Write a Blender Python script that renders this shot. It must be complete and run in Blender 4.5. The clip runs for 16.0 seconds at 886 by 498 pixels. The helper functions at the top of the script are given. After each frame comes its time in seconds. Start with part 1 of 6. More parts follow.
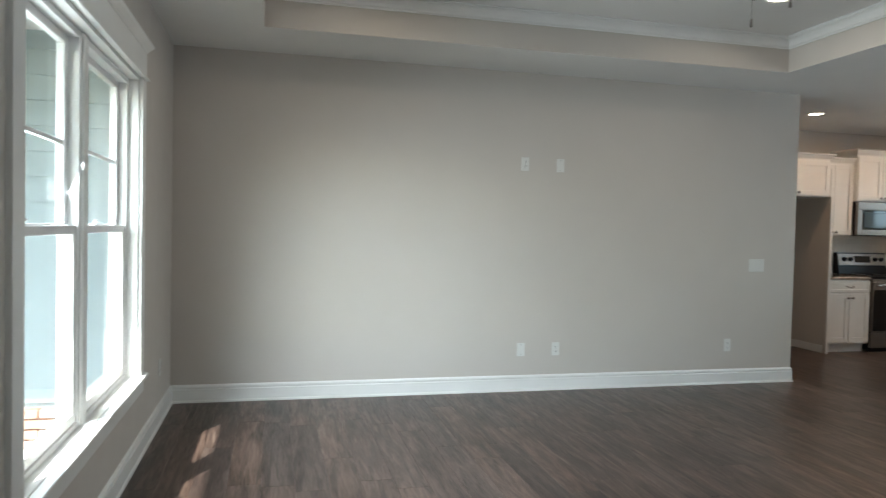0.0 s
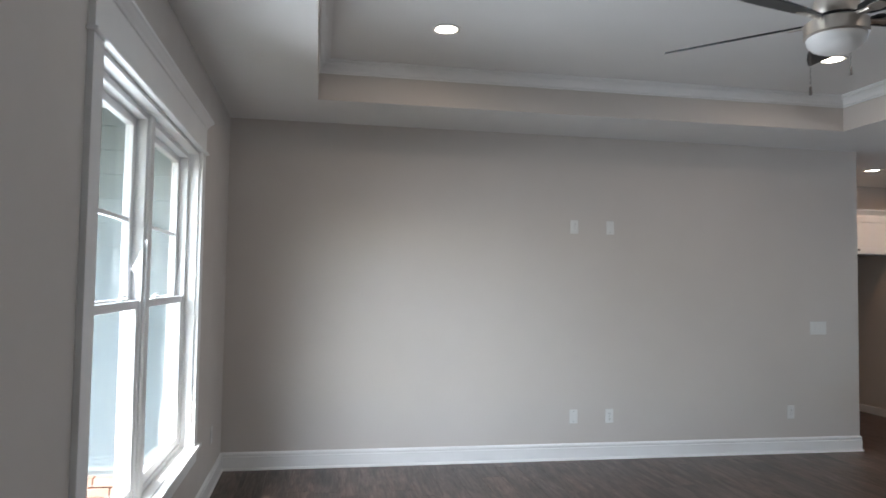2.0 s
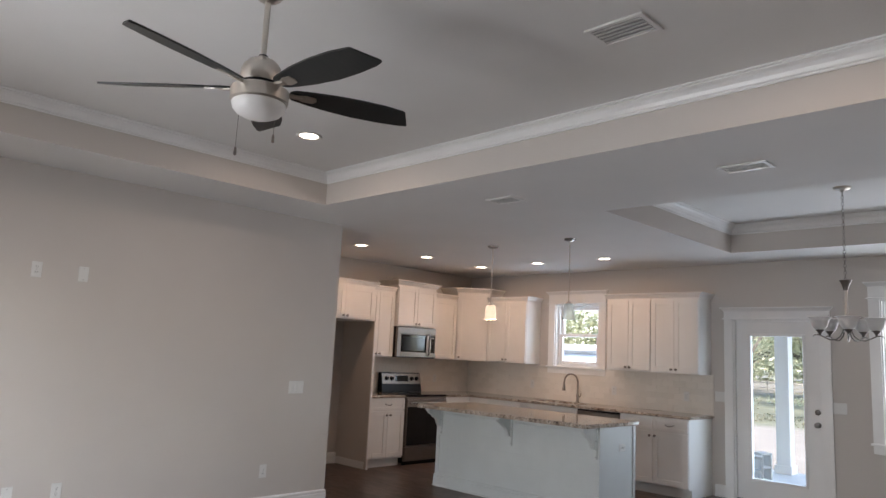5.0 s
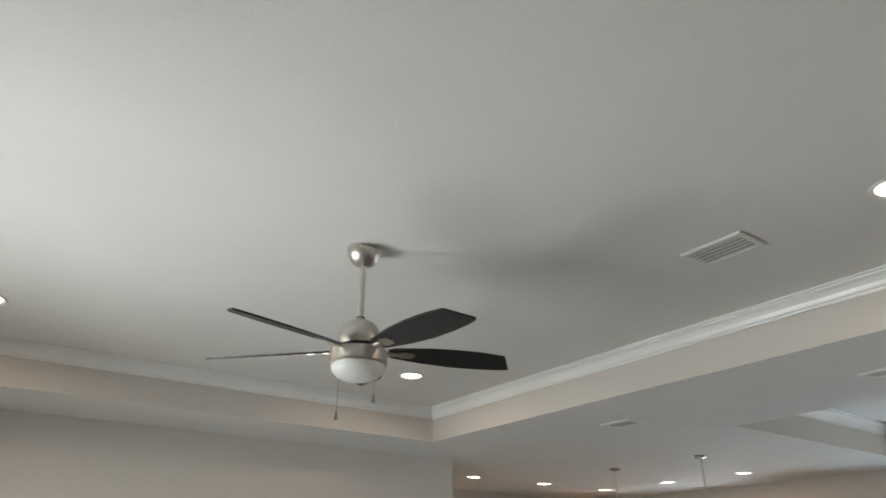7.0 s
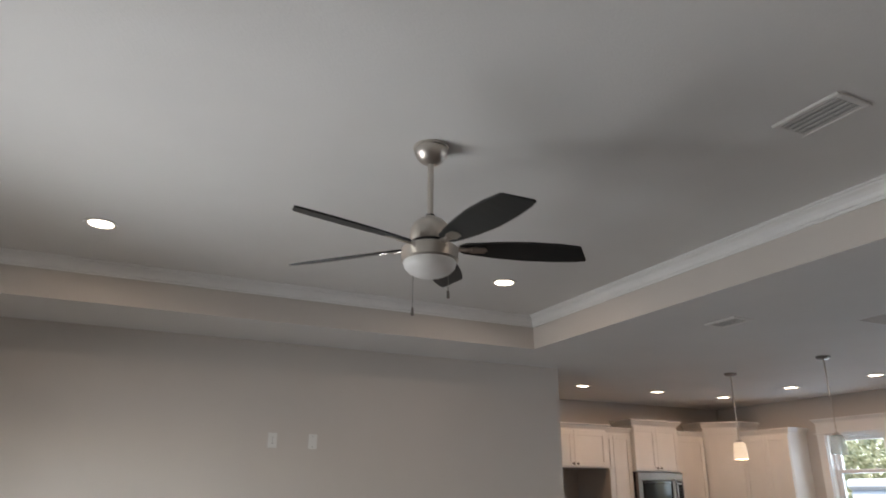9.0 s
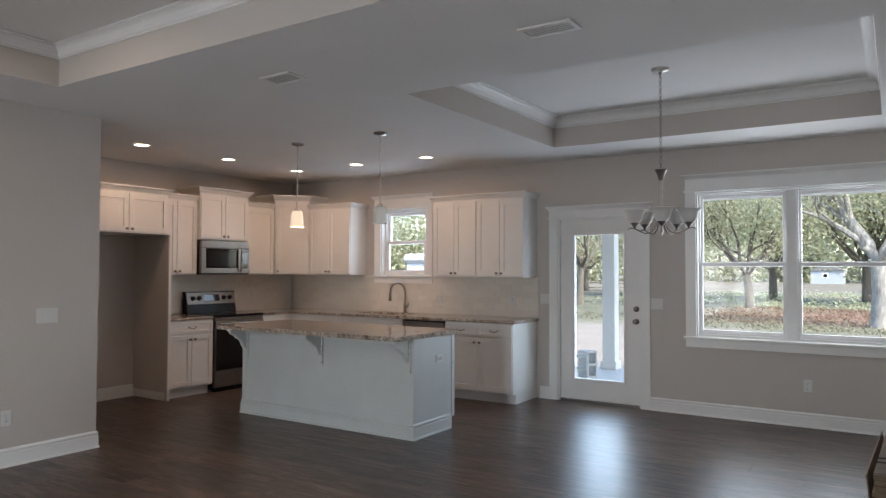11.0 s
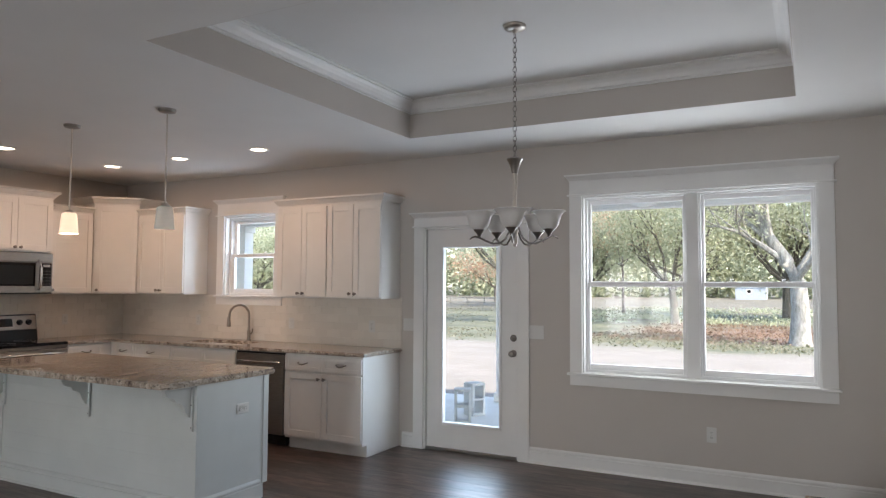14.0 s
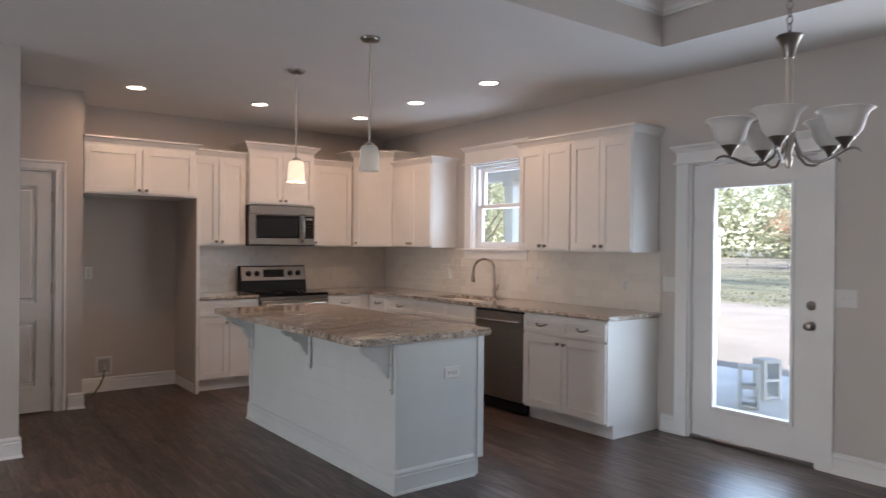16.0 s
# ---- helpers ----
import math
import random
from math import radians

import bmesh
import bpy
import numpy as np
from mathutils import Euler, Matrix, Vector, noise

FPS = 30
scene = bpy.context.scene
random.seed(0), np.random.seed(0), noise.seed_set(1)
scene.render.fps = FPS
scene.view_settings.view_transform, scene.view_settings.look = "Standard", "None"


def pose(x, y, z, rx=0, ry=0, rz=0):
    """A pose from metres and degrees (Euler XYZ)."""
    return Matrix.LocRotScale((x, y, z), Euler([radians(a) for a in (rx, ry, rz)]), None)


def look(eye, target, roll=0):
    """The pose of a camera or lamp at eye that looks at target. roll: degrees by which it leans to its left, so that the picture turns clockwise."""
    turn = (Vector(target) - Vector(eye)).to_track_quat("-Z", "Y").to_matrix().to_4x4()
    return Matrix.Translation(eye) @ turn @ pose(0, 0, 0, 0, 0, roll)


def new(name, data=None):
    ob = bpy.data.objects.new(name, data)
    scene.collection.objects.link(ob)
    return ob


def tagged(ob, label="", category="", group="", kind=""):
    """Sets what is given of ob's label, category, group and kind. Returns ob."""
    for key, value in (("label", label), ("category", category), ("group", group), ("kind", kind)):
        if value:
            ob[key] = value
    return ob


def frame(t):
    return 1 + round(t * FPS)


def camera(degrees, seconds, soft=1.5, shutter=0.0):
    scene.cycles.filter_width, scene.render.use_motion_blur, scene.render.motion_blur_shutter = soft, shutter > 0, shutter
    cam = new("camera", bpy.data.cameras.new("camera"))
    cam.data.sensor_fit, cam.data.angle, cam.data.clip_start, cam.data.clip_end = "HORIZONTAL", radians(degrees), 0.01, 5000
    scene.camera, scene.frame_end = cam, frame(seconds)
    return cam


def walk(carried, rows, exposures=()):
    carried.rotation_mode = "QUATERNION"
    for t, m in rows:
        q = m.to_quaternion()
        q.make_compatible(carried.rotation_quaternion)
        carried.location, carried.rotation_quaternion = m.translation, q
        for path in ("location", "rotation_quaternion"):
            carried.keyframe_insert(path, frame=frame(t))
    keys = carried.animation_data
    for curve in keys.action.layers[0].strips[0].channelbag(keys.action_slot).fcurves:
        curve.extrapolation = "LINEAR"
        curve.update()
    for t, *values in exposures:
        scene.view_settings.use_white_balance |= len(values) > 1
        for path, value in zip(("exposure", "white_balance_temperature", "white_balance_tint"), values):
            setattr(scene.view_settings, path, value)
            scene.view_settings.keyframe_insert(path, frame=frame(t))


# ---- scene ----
cam = camera(65.1, 16.0, soft=1.3, shutter=0.25)
PATH = [
    (0, (0.762, -5.651, 1.398), (1.235, -3.709, 1.337), 1.3),
    (0.5, (0.637, -5.639, 1.397), (0.931, -3.662, 1.33), 1.3),
    (1, (0.614, -5.62, 1.408), (0.869, -3.638, 1.341), 1.1),
    (1.5, (0.641, -5.615, 1.43), (0.901, -3.632, 1.395), 0.8),
    (2, (0.707, -5.619, 1.474), (1.059, -3.653, 1.569), 0.9),
    (2.5, (0.799, -5.671, 1.505), (1.361, -3.762, 1.708), 0.8),
    (3, (0.905, -5.646, 1.539), (1.694, -3.828, 1.807), 0.7),
    (3.5, (1.052, -5.661, 1.506), (2.073, -3.965, 1.788), 0.5),
    (4, (1.172, -5.706, 1.457), (2.396, -4.143, 1.702), 0.5),
    (4.2, (1.222, -5.729, 1.435), (2.534, -4.231, 1.621), 0.6),
    (6.3, (1.382, -5.641, 1.646), (2.788, -4.368, 2.281), 0.0),
    (6.5, (1.39, -5.655, 1.653), (2.718, -4.338, 2.362), 0.2),
    (7, (1.38, -5.662, 1.688), (2.439, -4.199, 2.546), 0.1),
    (7.5, (1.367, -5.674, 1.697), (2.156, -4.113, 2.665), 0.1),
    (8, (1.414, -5.677, 1.66), (2.105, -4.085, 2.654), 0.1),
    (8.5, (1.472, -5.703, 1.612), (2.183, -4.047, 2.479), -0.0),
    (9, (1.598, -5.683, 1.577), (2.416, -3.983, 2.24), 0.3),
    (9.5, (1.762, -5.635, 1.53), (2.846, -4.034, 2.04), 0.6),
    (10, (1.923, -5.559, 1.49), (3.322, -4.168, 1.814), 0.4),
    (10.2, (1.973, -5.56, 1.468), (3.472, -4.258, 1.711), 0.3),
    (12.3, (2.992, -5.589, 1.51), (4.734, -4.606, 1.497), 0.1),
    (12.5, (3.086, -5.604, 1.539), (4.841, -4.646, 1.522), -0.0),
    (13, (3.386, -5.655, 1.532), (5.155, -4.722, 1.568), 0.0),
    (13.5, (3.649, -5.661, 1.513), (5.417, -4.729, 1.602), 0.3),
    (14, (3.989, -5.569, 1.52), (5.753, -4.632, 1.626), 0.3),
    (14.5, (4.296, -5.549, 1.491), (6.012, -4.529, 1.61), -0.0),
    (15, (4.542, -5.571, 1.475), (6.124, -4.352, 1.576), 0.3),
    (15.5, (4.82, -5.451, 1.447), (6.27, -4.074, 1.493), 0.4),
    (16, (5.024, -5.381, 1.441), (6.24, -3.793, 1.429), 0.5),
]
EXPOSE = [
    (0.0, 2.89, 6300, 2), (0.5, 2.82, 6200, 6), (1.5, 2.77, 6200, 9), (2.1, 2.67, 6150, 11), (2.5, 2.53, 6400, 13), (2.8, 2.70, 7800, 8), (3.2, 2.75, 8450, 7),
    (3.6, 2.76, 8100, 6), (3.9, 2.83, 6850, 13), (4.2, 2.77, 6650, 16), (6.3, 2.89, 6810, 11), (7.0, 3.00, 6850, 6), (7.6, 2.80, 6900, 6), (8.5, 2.45, 7010, 7),
    (9.0, 2.43, 6800, 13), (9.5, 2.54, 6650, 12), (9.9, 2.58, 6850, 11), (10.2, 2.52, 6500, 13), (12.3, 2.70, 6800, 14), (13.5, 2.76, 6830, 13), (14.5, 2.68, 6730, 16), (15.5, 2.66, 6680, 16), (16.0, 2.80, 6630, 17)]
walk(cam, [(t, look(e, g, r)) for t, e, g, r in PATH], EXPOSE)

# ---- plan, metres ----
H = 2.74          # flat ceiling
HT = 3.015        # raised tray over the living room
HB = 3.04         # raised tray over the dining place
XE = 9.715        # face of the garden wall
YS = -6.15        # face of the wall behind the camera
YK = 1.92         # face of the range wall
XT = 5.596        # free end of the long wall
YP = 1.28         # face of the hall door wall
TRAY_A = (0.675, 4.858, -5.56, -0.718)
TRAY_B = (6.306, 8.90, -5.505, -2.644)

# ---- world, sun, lamps ----
world = bpy.data.worlds.new("sky")
scene.world = world
world.use_nodes = True
wn = world.node_tree
sky = wn.nodes.new("ShaderNodeTexSky")
sky.sky_type, sky.sun_disc = "NISHITA", False
SUN_DIR = Vector((0.362, 0.645, -0.67)).normalized()
sky.sun_elevation = math.asin(-SUN_DIR.z)
sky.sun_rotation = math.atan2(-SUN_DIR.x, -SUN_DIR.y)
wn.links.new(sky.outputs[0], wn.nodes["Background"].inputs[0])
wn.nodes["Background"].inputs[1].default_value = 0.15


def lamp(name, kind, m, energy, color=(1, 1, 1), **more):
    d = bpy.data.lights.new(name, kind)
    d.energy, d.color = energy, color
    if kind == "AREA":
        d.shape = more.get("shape", "RECTANGLE")
        d.size, d.size_y = more.get("size", 1), more.get("size_y", 1)
        d.spread = more.get("spread", math.pi)
    if kind == "SUN":
        d.angle = radians(0.53)
    if kind == "POINT":
        d.shadow_soft_size = more.get("soft", 0.03)
    ob = new(name, d)
    ob.matrix_world = m
    return ob


lamp("sun", "SUN", look((0, 0, 20), Vector((0, 0, 20)) + SUN_DIR), 2.3, (1.0, 0.95, 0.88))
# daylight that comes in by the openings
DAY = (0.89, 0.95, 1.0)
SKY = (0.84, 0.92, 1.0)
SHADE = (0.62, 0.80, 1.0)
lamp("window_light_west", "AREA", look((-0.19, -2.32, 1.4), (2.4, -0.9, 0.08)), 6.2, DAY, size=1.4, size_y=1.5, spread=radians(100))
lamp("window_light_west_low", "AREA", look((-0.19, -2.32, 1.15), (4.2, -4.8, 2.15)), 9.0, DAY, size=1.8, size_y=1.4, spread=radians(120))
lamp("window_light_dining", "AREA", look((9.93, -4.74, 1.53), (6, -4.74, 1.15)), 5.9, SKY, size=1.5, size_y=1.15)
lamp("window_light_door", "AREA", look((9.90, -2.8, 1.07), (5, -2.8, 1.0)), 2.3, SHADE, size=0.40, size_y=1.4)
lamp("window_light_kitchen", "AREA", look((9.93, -0.13, 1.86), (5, -0.13, 1.5)), 1.5, SHADE, size=0.5, size_y=0.6)
WARM = (1.0, 0.63, 0.40)
SOFTWARM = (1.0, 0.80, 0.64)
KITCHEN_CANS = [(6.517, 0.83), (7.605, 0.82), (8.687, 0.815), (8.685, -0.177), (8.685, -1.188)]
LIVING_CANS = [(1.44, -1.52), (4.082, -1.54), (4.062, -4.838)]
for cx, cy in KITCHEN_CANS:
    lamp("can_light_lamp", "AREA", look((cx, cy, H - 0.03), (cx, cy, 0)), 0.70, WARM, shape="DISK", size=0.13)
for cx, cy in LIVING_CANS:
    lamp("can_light_lamp", "AREA", look((cx, cy, HT - 0.03), (cx, cy, 0)), 0.72, SOFTWARM, shape="DISK", size=0.13)
lamp("pendant_lamp_bulb", "POINT", pose(7.315, -0.567, 1.95), 0.8, WARM, soft=0.03)


# ---- materials ----
def material(name, color=(0.5, 0.5, 0.5), rough=0.5, metal=0.0, build=None, **more):
    m = bpy.data.materials.new(name)
    m.use_nodes = True
    p = m.node_tree.nodes["Principled BSDF"]
    p.inputs["Base Color"].default_value = (*color, 1)
    p.inputs["Roughness"].default_value = rough
    p.inputs["Metallic"].default_value = metal
    for key, value in more.items():
        p.inputs[key.replace("_", " ")].default_value = value
    if build:
        build(m.node_tree, p)
    return m


def coords(nt, scale=(1, 1, 1), kind="Object"):
    tc, mp = nt.nodes.new("ShaderNodeTexCoord"), nt.nodes.new("ShaderNodeMapping")
    mp.inputs["Scale"].default_value = scale
    nt.links.new(tc.outputs[kind], mp.inputs["Vector"])
    return mp.outputs[0]


def noise_tex(nt, vec, scale, detail=4, rough=0.6, distortion=0.0):
    n = nt.nodes.new("ShaderNodeTexNoise")
    n.inputs["Scale"].default_value, n.inputs["Detail"].default_value = scale, detail
    n.inputs["Roughness"].default_value, n.inputs["Distortion"].default_value = rough, distortion
    nt.links.new(vec, n.inputs["Vector"])
    return n.outputs["Fac"]


def ramp(nt, fac, stops):
    r = nt.nodes.new("ShaderNodeValToRGB")
    while len(r.color_ramp.elements) < len(stops):
        r.color_ramp.elements.new(0.5)
    for e, (at, c) in zip(r.color_ramp.elements, stops):
        e.position, e.color = at, (*c, 1)
    nt.links.new(fac, r.inputs[0])
    return r.outputs[0]


def bump(nt, p, height, strength, distance):
    b = nt.nodes.new("ShaderNodeBump")
    b.inputs["Strength"].default_value, b.inputs["Distance"].default_value = strength, distance
    nt.links.new(height, b.inputs["Height"])
    nt.links.new(b.outputs[0], p.inputs["Normal"])


def mixed(nt, fac, a, b, blend="MIX"):
    x = nt.nodes.new("ShaderNodeMix")
    x.data_type, x.blend_type = "RGBA", blend
    for sock, v in ((x.inputs[0], fac), (x.inputs[6], a), (x.inputs[7], b)):
        if isinstance(v, (int, float)):
            sock.default_value = v
        elif isinstance(v, tuple):
            sock.default_value = (*v, 1)
        else:
            nt.links.new(v, sock)
    return x.outputs[2]


def math_node(nt, op, a, b):
    x = nt.nodes.new("ShaderNodeMath")
    x.operation = op
    for sock, v in ((x.inputs[0], a), (x.inputs[1], b)):
        if isinstance(v, (int, float)):
            sock.default_value = v
        else:
            nt.links.new(v, sock)
    return x.outputs[0]


def paint(lo, hi, grain, depth, patch=0.8):
    def build(nt, p):
        v = coords(nt)
        c = ramp(nt, noise_tex(nt, v, patch, 3), [(0.3, lo), (0.7, hi)])
        nt.links.new(c, p.inputs["Base Color"])
        r = ramp(nt, noise_tex(nt, v, 6, 3), [(0.3, (0.52,) * 3), (0.7, (0.66,) * 3)])
        nt.links.new(r, p.inputs["Roughness"])
        bump(nt, p, noise_tex(nt, v, grain, 3), 0.35, depth)
    return build


M_WALL = material("wall_paint_greige", build=paint((0.540, 0.503, 0.468), (0.572, 0.534, 0.498), 170, 0.0012))


def knockdown(nt, p):
    v = coords(nt)
    c = ramp(nt, noise_tex(nt, v, 1.1, 3), [(0.3, (0.735, 0.73, 0.715)), (0.7, (0.775, 0.77, 0.755))])
    nt.links.new(c, p.inputs["Base Color"])
    h = ramp(nt, noise_tex(nt, v, 72, 3, 0.5, 0.7), [(0.46, (0, 0, 0)), (0.55, (1, 1, 1))])
    bump(nt, p, h, 0.22, 0.0018)


M_CEIL = material("ceiling_texture_white", rough=0.8, build=knockdown)


def trim_build(nt, p):
    v = coords(nt)
    c = ramp(nt, noise_tex(nt, v, 2.5, 3), [(0.3, (0.77, 0.77, 0.76)), (0.7, (0.82, 0.82, 0.81))])
    nt.links.new(c, p.inputs["Base Color"])
    bump(nt, p, noise_tex(nt, v, 60, 2), 0.12, 0.001)


M_TRIM = material("trim_white_gloss_paint", rough=0.32, build=trim_build)
M_CAB = material("cabinet_white_lacquer", rough=0.38, build=lambda nt, p: (
    nt.links.new(ramp(nt, noise_tex(nt, coords(nt), 3, 2), [(0.3, (0.76, 0.75, 0.725)), (0.7, (0.80, 0.79, 0.765))]), p.inputs["Base Color"]),
    bump(nt, p, noise_tex(nt, coords(nt, (8, 8, 90)), 3, 2), 0.05, 0.0006)))
# even blue-grey for the island, cooler and darker than the cabinets
M_ISLAND = material("island_pale_bluegrey", rough=0.42, build=lambda nt, p: (
    nt.links.new(ramp(nt, noise_tex(nt, coords(nt), 3, 3), [(0.3, (0.555, 0.588, 0.585)), (0.7, (0.595, 0.628, 0.625))]), p.inputs["Base Color"]),
    bump(nt, p, noise_tex(nt, coords(nt, (8, 8, 60)), 4, 2), 0.08, 0.0008)))
M_VINYL = material("window_vinyl_white", (0.82, 0.82, 0.82), 0.3)
M_DOOR = material("door_white_paint", rough=0.35, build=trim_build)


def wood_floor(nt, p):
    oi = nt.nodes.new("ShaderNodeObjectInfo")
    gi = nt.nodes.new("ShaderNodeNewGeometry")
    rnd = math_node(nt, "FRACT", math_node(nt, "ADD", oi.outputs["Random"], gi.outputs["Random Per Island"]), 0)
    tc = nt.nodes.new("ShaderNodeTexCoord")
    off = nt.nodes.new("ShaderNodeVectorMath")
    off.operation = "ADD"
    comb = nt.nodes.new("ShaderNodeCombineXYZ")
    for k, mul in ((0, 17.0), (1, 31.0), (2, 7.0)):
        nt.links.new(math_node(nt, "MULTIPLY", rnd, mul), comb.inputs[k])
    nt.links.new(tc.outputs["Object"], off.inputs[0])
    nt.links.new(comb.outputs[0], off.inputs[1])

    def mapped(scale):
        mp = nt.nodes.new("ShaderNodeMapping")
        mp.inputs["Scale"].default_value = scale
        nt.links.new(off.outputs[0], mp.inputs["Vector"])
        return mp.outputs[0]
    broad = noise_tex(nt, mapped((11, 1.1, 1)), 1.7, 7, 0.68, 1.1)
    fine = noise_tex(nt, mapped((70, 3, 1)), 2.2, 6, 0.65, 0.4)
    tone = ramp(nt, broad, [(0.30, (0.023, 0.014, 0.011)), (0.42, (0.061, 0.039, 0.031)), (0.54, (0.131, 0.087, 0.070)), (0.70, (0.200, 0.144, 0.117))])
    cool = ramp(nt, broad, [(0.30, (0.023, 0.017, 0.017)), (0.48, (0.066, 0.050, 0.046)), (0.70, (0.141, 0.115, 0.103))])
    base = mixed(nt, math_node(nt, "MULTIPLY", rnd, 0.7), tone, cool)
    grain = ramp(nt, fine, [(0.32, (0.45, 0.43, 0.42)), (0.62, (1, 1, 1))])
    blotch = ramp(nt, noise_tex(nt, mapped((6, 1.6, 1)), 1.3, 4, 0.6), [(0.38, (0.55, 0.52, 0.50)), (0.52, (1, 1, 1))])
    c = mixed(nt, 0.8, mixed(nt, 0.5, base, grain, "MULTIPLY"), blotch, "MULTIPLY")
    shade = ramp(nt, math_node(nt, "FRACT", math_node(nt, "MULTIPLY", rnd, 7.31), 0), [(0.0, (0.72,) * 3), (1.0, (1.2, 1.17, 1.13))])
    c = mixed(nt, 0.8, c, shade, "MULTIPLY")
    nt.links.new(c, p.inputs["Base Color"])
    r = ramp(nt, fine, [(0.3, (0.44,) * 3), (0.7, (0.28,) * 3)])
    nt.links.new(r, p.inputs["Roughness"])
    bump(nt, p, fine, 0.18, 0.001)


M_FLOOR = material("vinyl_plank_dark_brown", rough=0.32, build=wood_floor)
M_GAP = material("floor_joint_dark", (0.015, 0.012, 0.01), 0.8)


def granite(nt, p):
    v = coords(nt)
    big = noise_tex(nt, coords(nt, (1.4, 3.2, 1)), 1.9, 8, 0.70, 1.6)
    base = ramp(nt, big, [(0.26, (0.13, 0.105, 0.09)), (0.38, (0.29, 0.24, 0.205)), (0.50, (0.46, 0.415, 0.37)), (0.62, (0.60, 0.57, 0.53)), (0.80, (0.32, 0.285, 0.26))])
    mid = ramp(nt, noise_tex(nt, v, 16, 5, 0.7, 0.5), [(0.36, (0.50, 0.46, 0.43)), (0.56, (1.05, 1.03, 1.0))])
    c = mixed(nt, 0.8, base, mid, "MULTIPLY")
    vo = nt.nodes.new("ShaderNodeTexVoronoi")
    vo.inputs["Scale"].default_value = 110
    nt.links.new(v, vo.inputs["Vector"])
    speck = ramp(nt, vo.outputs["Color"], [(0.12, (0.10, 0.09, 0.085)), (0.30, (0.80, 0.77, 0.74)), (0.8, (1.25, 1.22, 1.18))])
    c = mixed(nt, 0.85, c, speck, "MULTIPLY")
    dark = ramp(nt, noise_tex(nt, v, 34, 4, 0.75), [(0.57, (1, 1, 1)), (0.65, (0.16, 0.145, 0.135))])
    c = mixed(nt, 0.85, c, dark, "MULTIPLY")
    nt.links.new(c, p.inputs["Base Color"])


M_GRANITE = material("granite_polished_brown_beige", rough=0.07, build=granite)


def tile_build(nt, p):
    oi = nt.nodes.new("ShaderNodeObjectInfo")
    c = ramp(nt, oi.outputs["Random"], [(0.0, (0.71, 0.67, 0.61)), (1.0, (0.77, 0.73, 0.67))])
    nt.links.new(c, p.inputs["Base Color"])
    bump(nt, p, noise_tex(nt, coords(nt), 9, 2), 0.1, 0.004)


M_TILE = material("tile_glazed_white", rough=0.13, build=tile_build)
M_GROUT = material("grout_offwhite", (0.78, 0.745, 0.69), 0.85)


def brushed(scale, low, high):
    def build(nt, p):
        f = noise_tex(nt, coords(nt, scale), 4, 4, 0.7)
        nt.links.new(ramp(nt, f, [(0.3, (0.30,) * 3), (0.7, (0.46,) * 3)]), p.inputs["Roughness"])
        nt.links.new(ramp(nt, f, [(0.25, low), (0.75, high)]), p.inputs["Base Color"])
        bump(nt, p, f, 0.1, 0.0006)
    return build


M_STEEL = material("stainless_steel_brushed", (0.33, 0.31, 0.29), 0.3, 1.0, brushed((2, 2, 110), (0.17, 0.15, 0.135), (0.33, 0.295, 0.265)))
M_STEELH = material("stainless_steel_polished", (0.62, 0.61, 0.6), 0.18, 1.0)
M_NICKEL = material("brushed_nickel", (0.58, 0.54, 0.49), 0.28, 1.0, brushed((120, 120, 3), (0.54, 0.505, 0.46), (0.64, 0.60, 0.55)))
M_DARKNICKEL = material("satin_nickel_dark", (0.26, 0.245, 0.23), 0.3, 1.0)
M_FAUCET = material("brushed_nickel_warm_dark", (0.34, 0.30, 0.26), 0.3, 1.0)
M_BLACKGLASS = material("black_glass", (0.006, 0.006, 0.007), 0.06, 0.0, None, Specular_IOR_Level=0.3)
M_DARKMESH = material("dark_perforated_glass", (0.012, 0.015, 0.017), 0.10, 0.0, None, Specular_IOR_Level=0.3)
M_BLACK = material("black_enamel", (0.010, 0.010, 0.011), 0.32, 0.0, None, Specular_IOR_Level=0.2)
M_BLADE = material("fan_blade_dark_wood", rough=0.42, build=lambda nt, p: (
    nt.links.new(ramp(nt, noise_tex(nt, coords(nt, (3, 60, 3)), 3, 4), [(0.3, (0.008, 0.010, 0.0105)), (0.7, (0.017, 0.019, 0.0195))]), p.inputs["Base Color"]),))
M_PLATE = material("plastic_white_plate", (0.68, 0.68, 0.66), 0.35)
M_SLOT = material("plastic_slot_dark", (0.10, 0.10, 0.10), 0.5)
M_KEYMARK = material("keypad_print_dark_grey", (0.07, 0.07, 0.07), 0.4)
M_GREYMARK = material("plate_mark_grey", (0.3, 0.3, 0.29), 0.5)


def frosted(name, color, clear):
    m = bpy.data.materials.new(name)
    m.use_nodes = True
    nt = m.node_tree
    p, out = nt.nodes["Principled BSDF"], nt.nodes["Material Output"]
    p.inputs["Base Color"].default_value, p.inputs["Roughness"].default_value = (*color, 1), 0.3
    tl, mx, tr, mz = (nt.nodes.new(n) for n in ("ShaderNodeBsdfTranslucent", "ShaderNodeMixShader", "ShaderNodeBsdfTransparent", "ShaderNodeMixShader"))
    tl.inputs[0].default_value = (*color, 1)
    mx.inputs[0].default_value, mz.inputs[0].default_value = 0.4, clear
    nt.links.new(p.outputs[0], mx.inputs[1])
    nt.links.new(tl.outputs[0], mx.inputs[2])
    nt.links.new(mx.outputs[0], mz.inputs[1])
    nt.links.new(tr.outputs[0], mz.inputs[2])
    nt.links.new(mz.outputs[0], out.inputs[0])
    return m


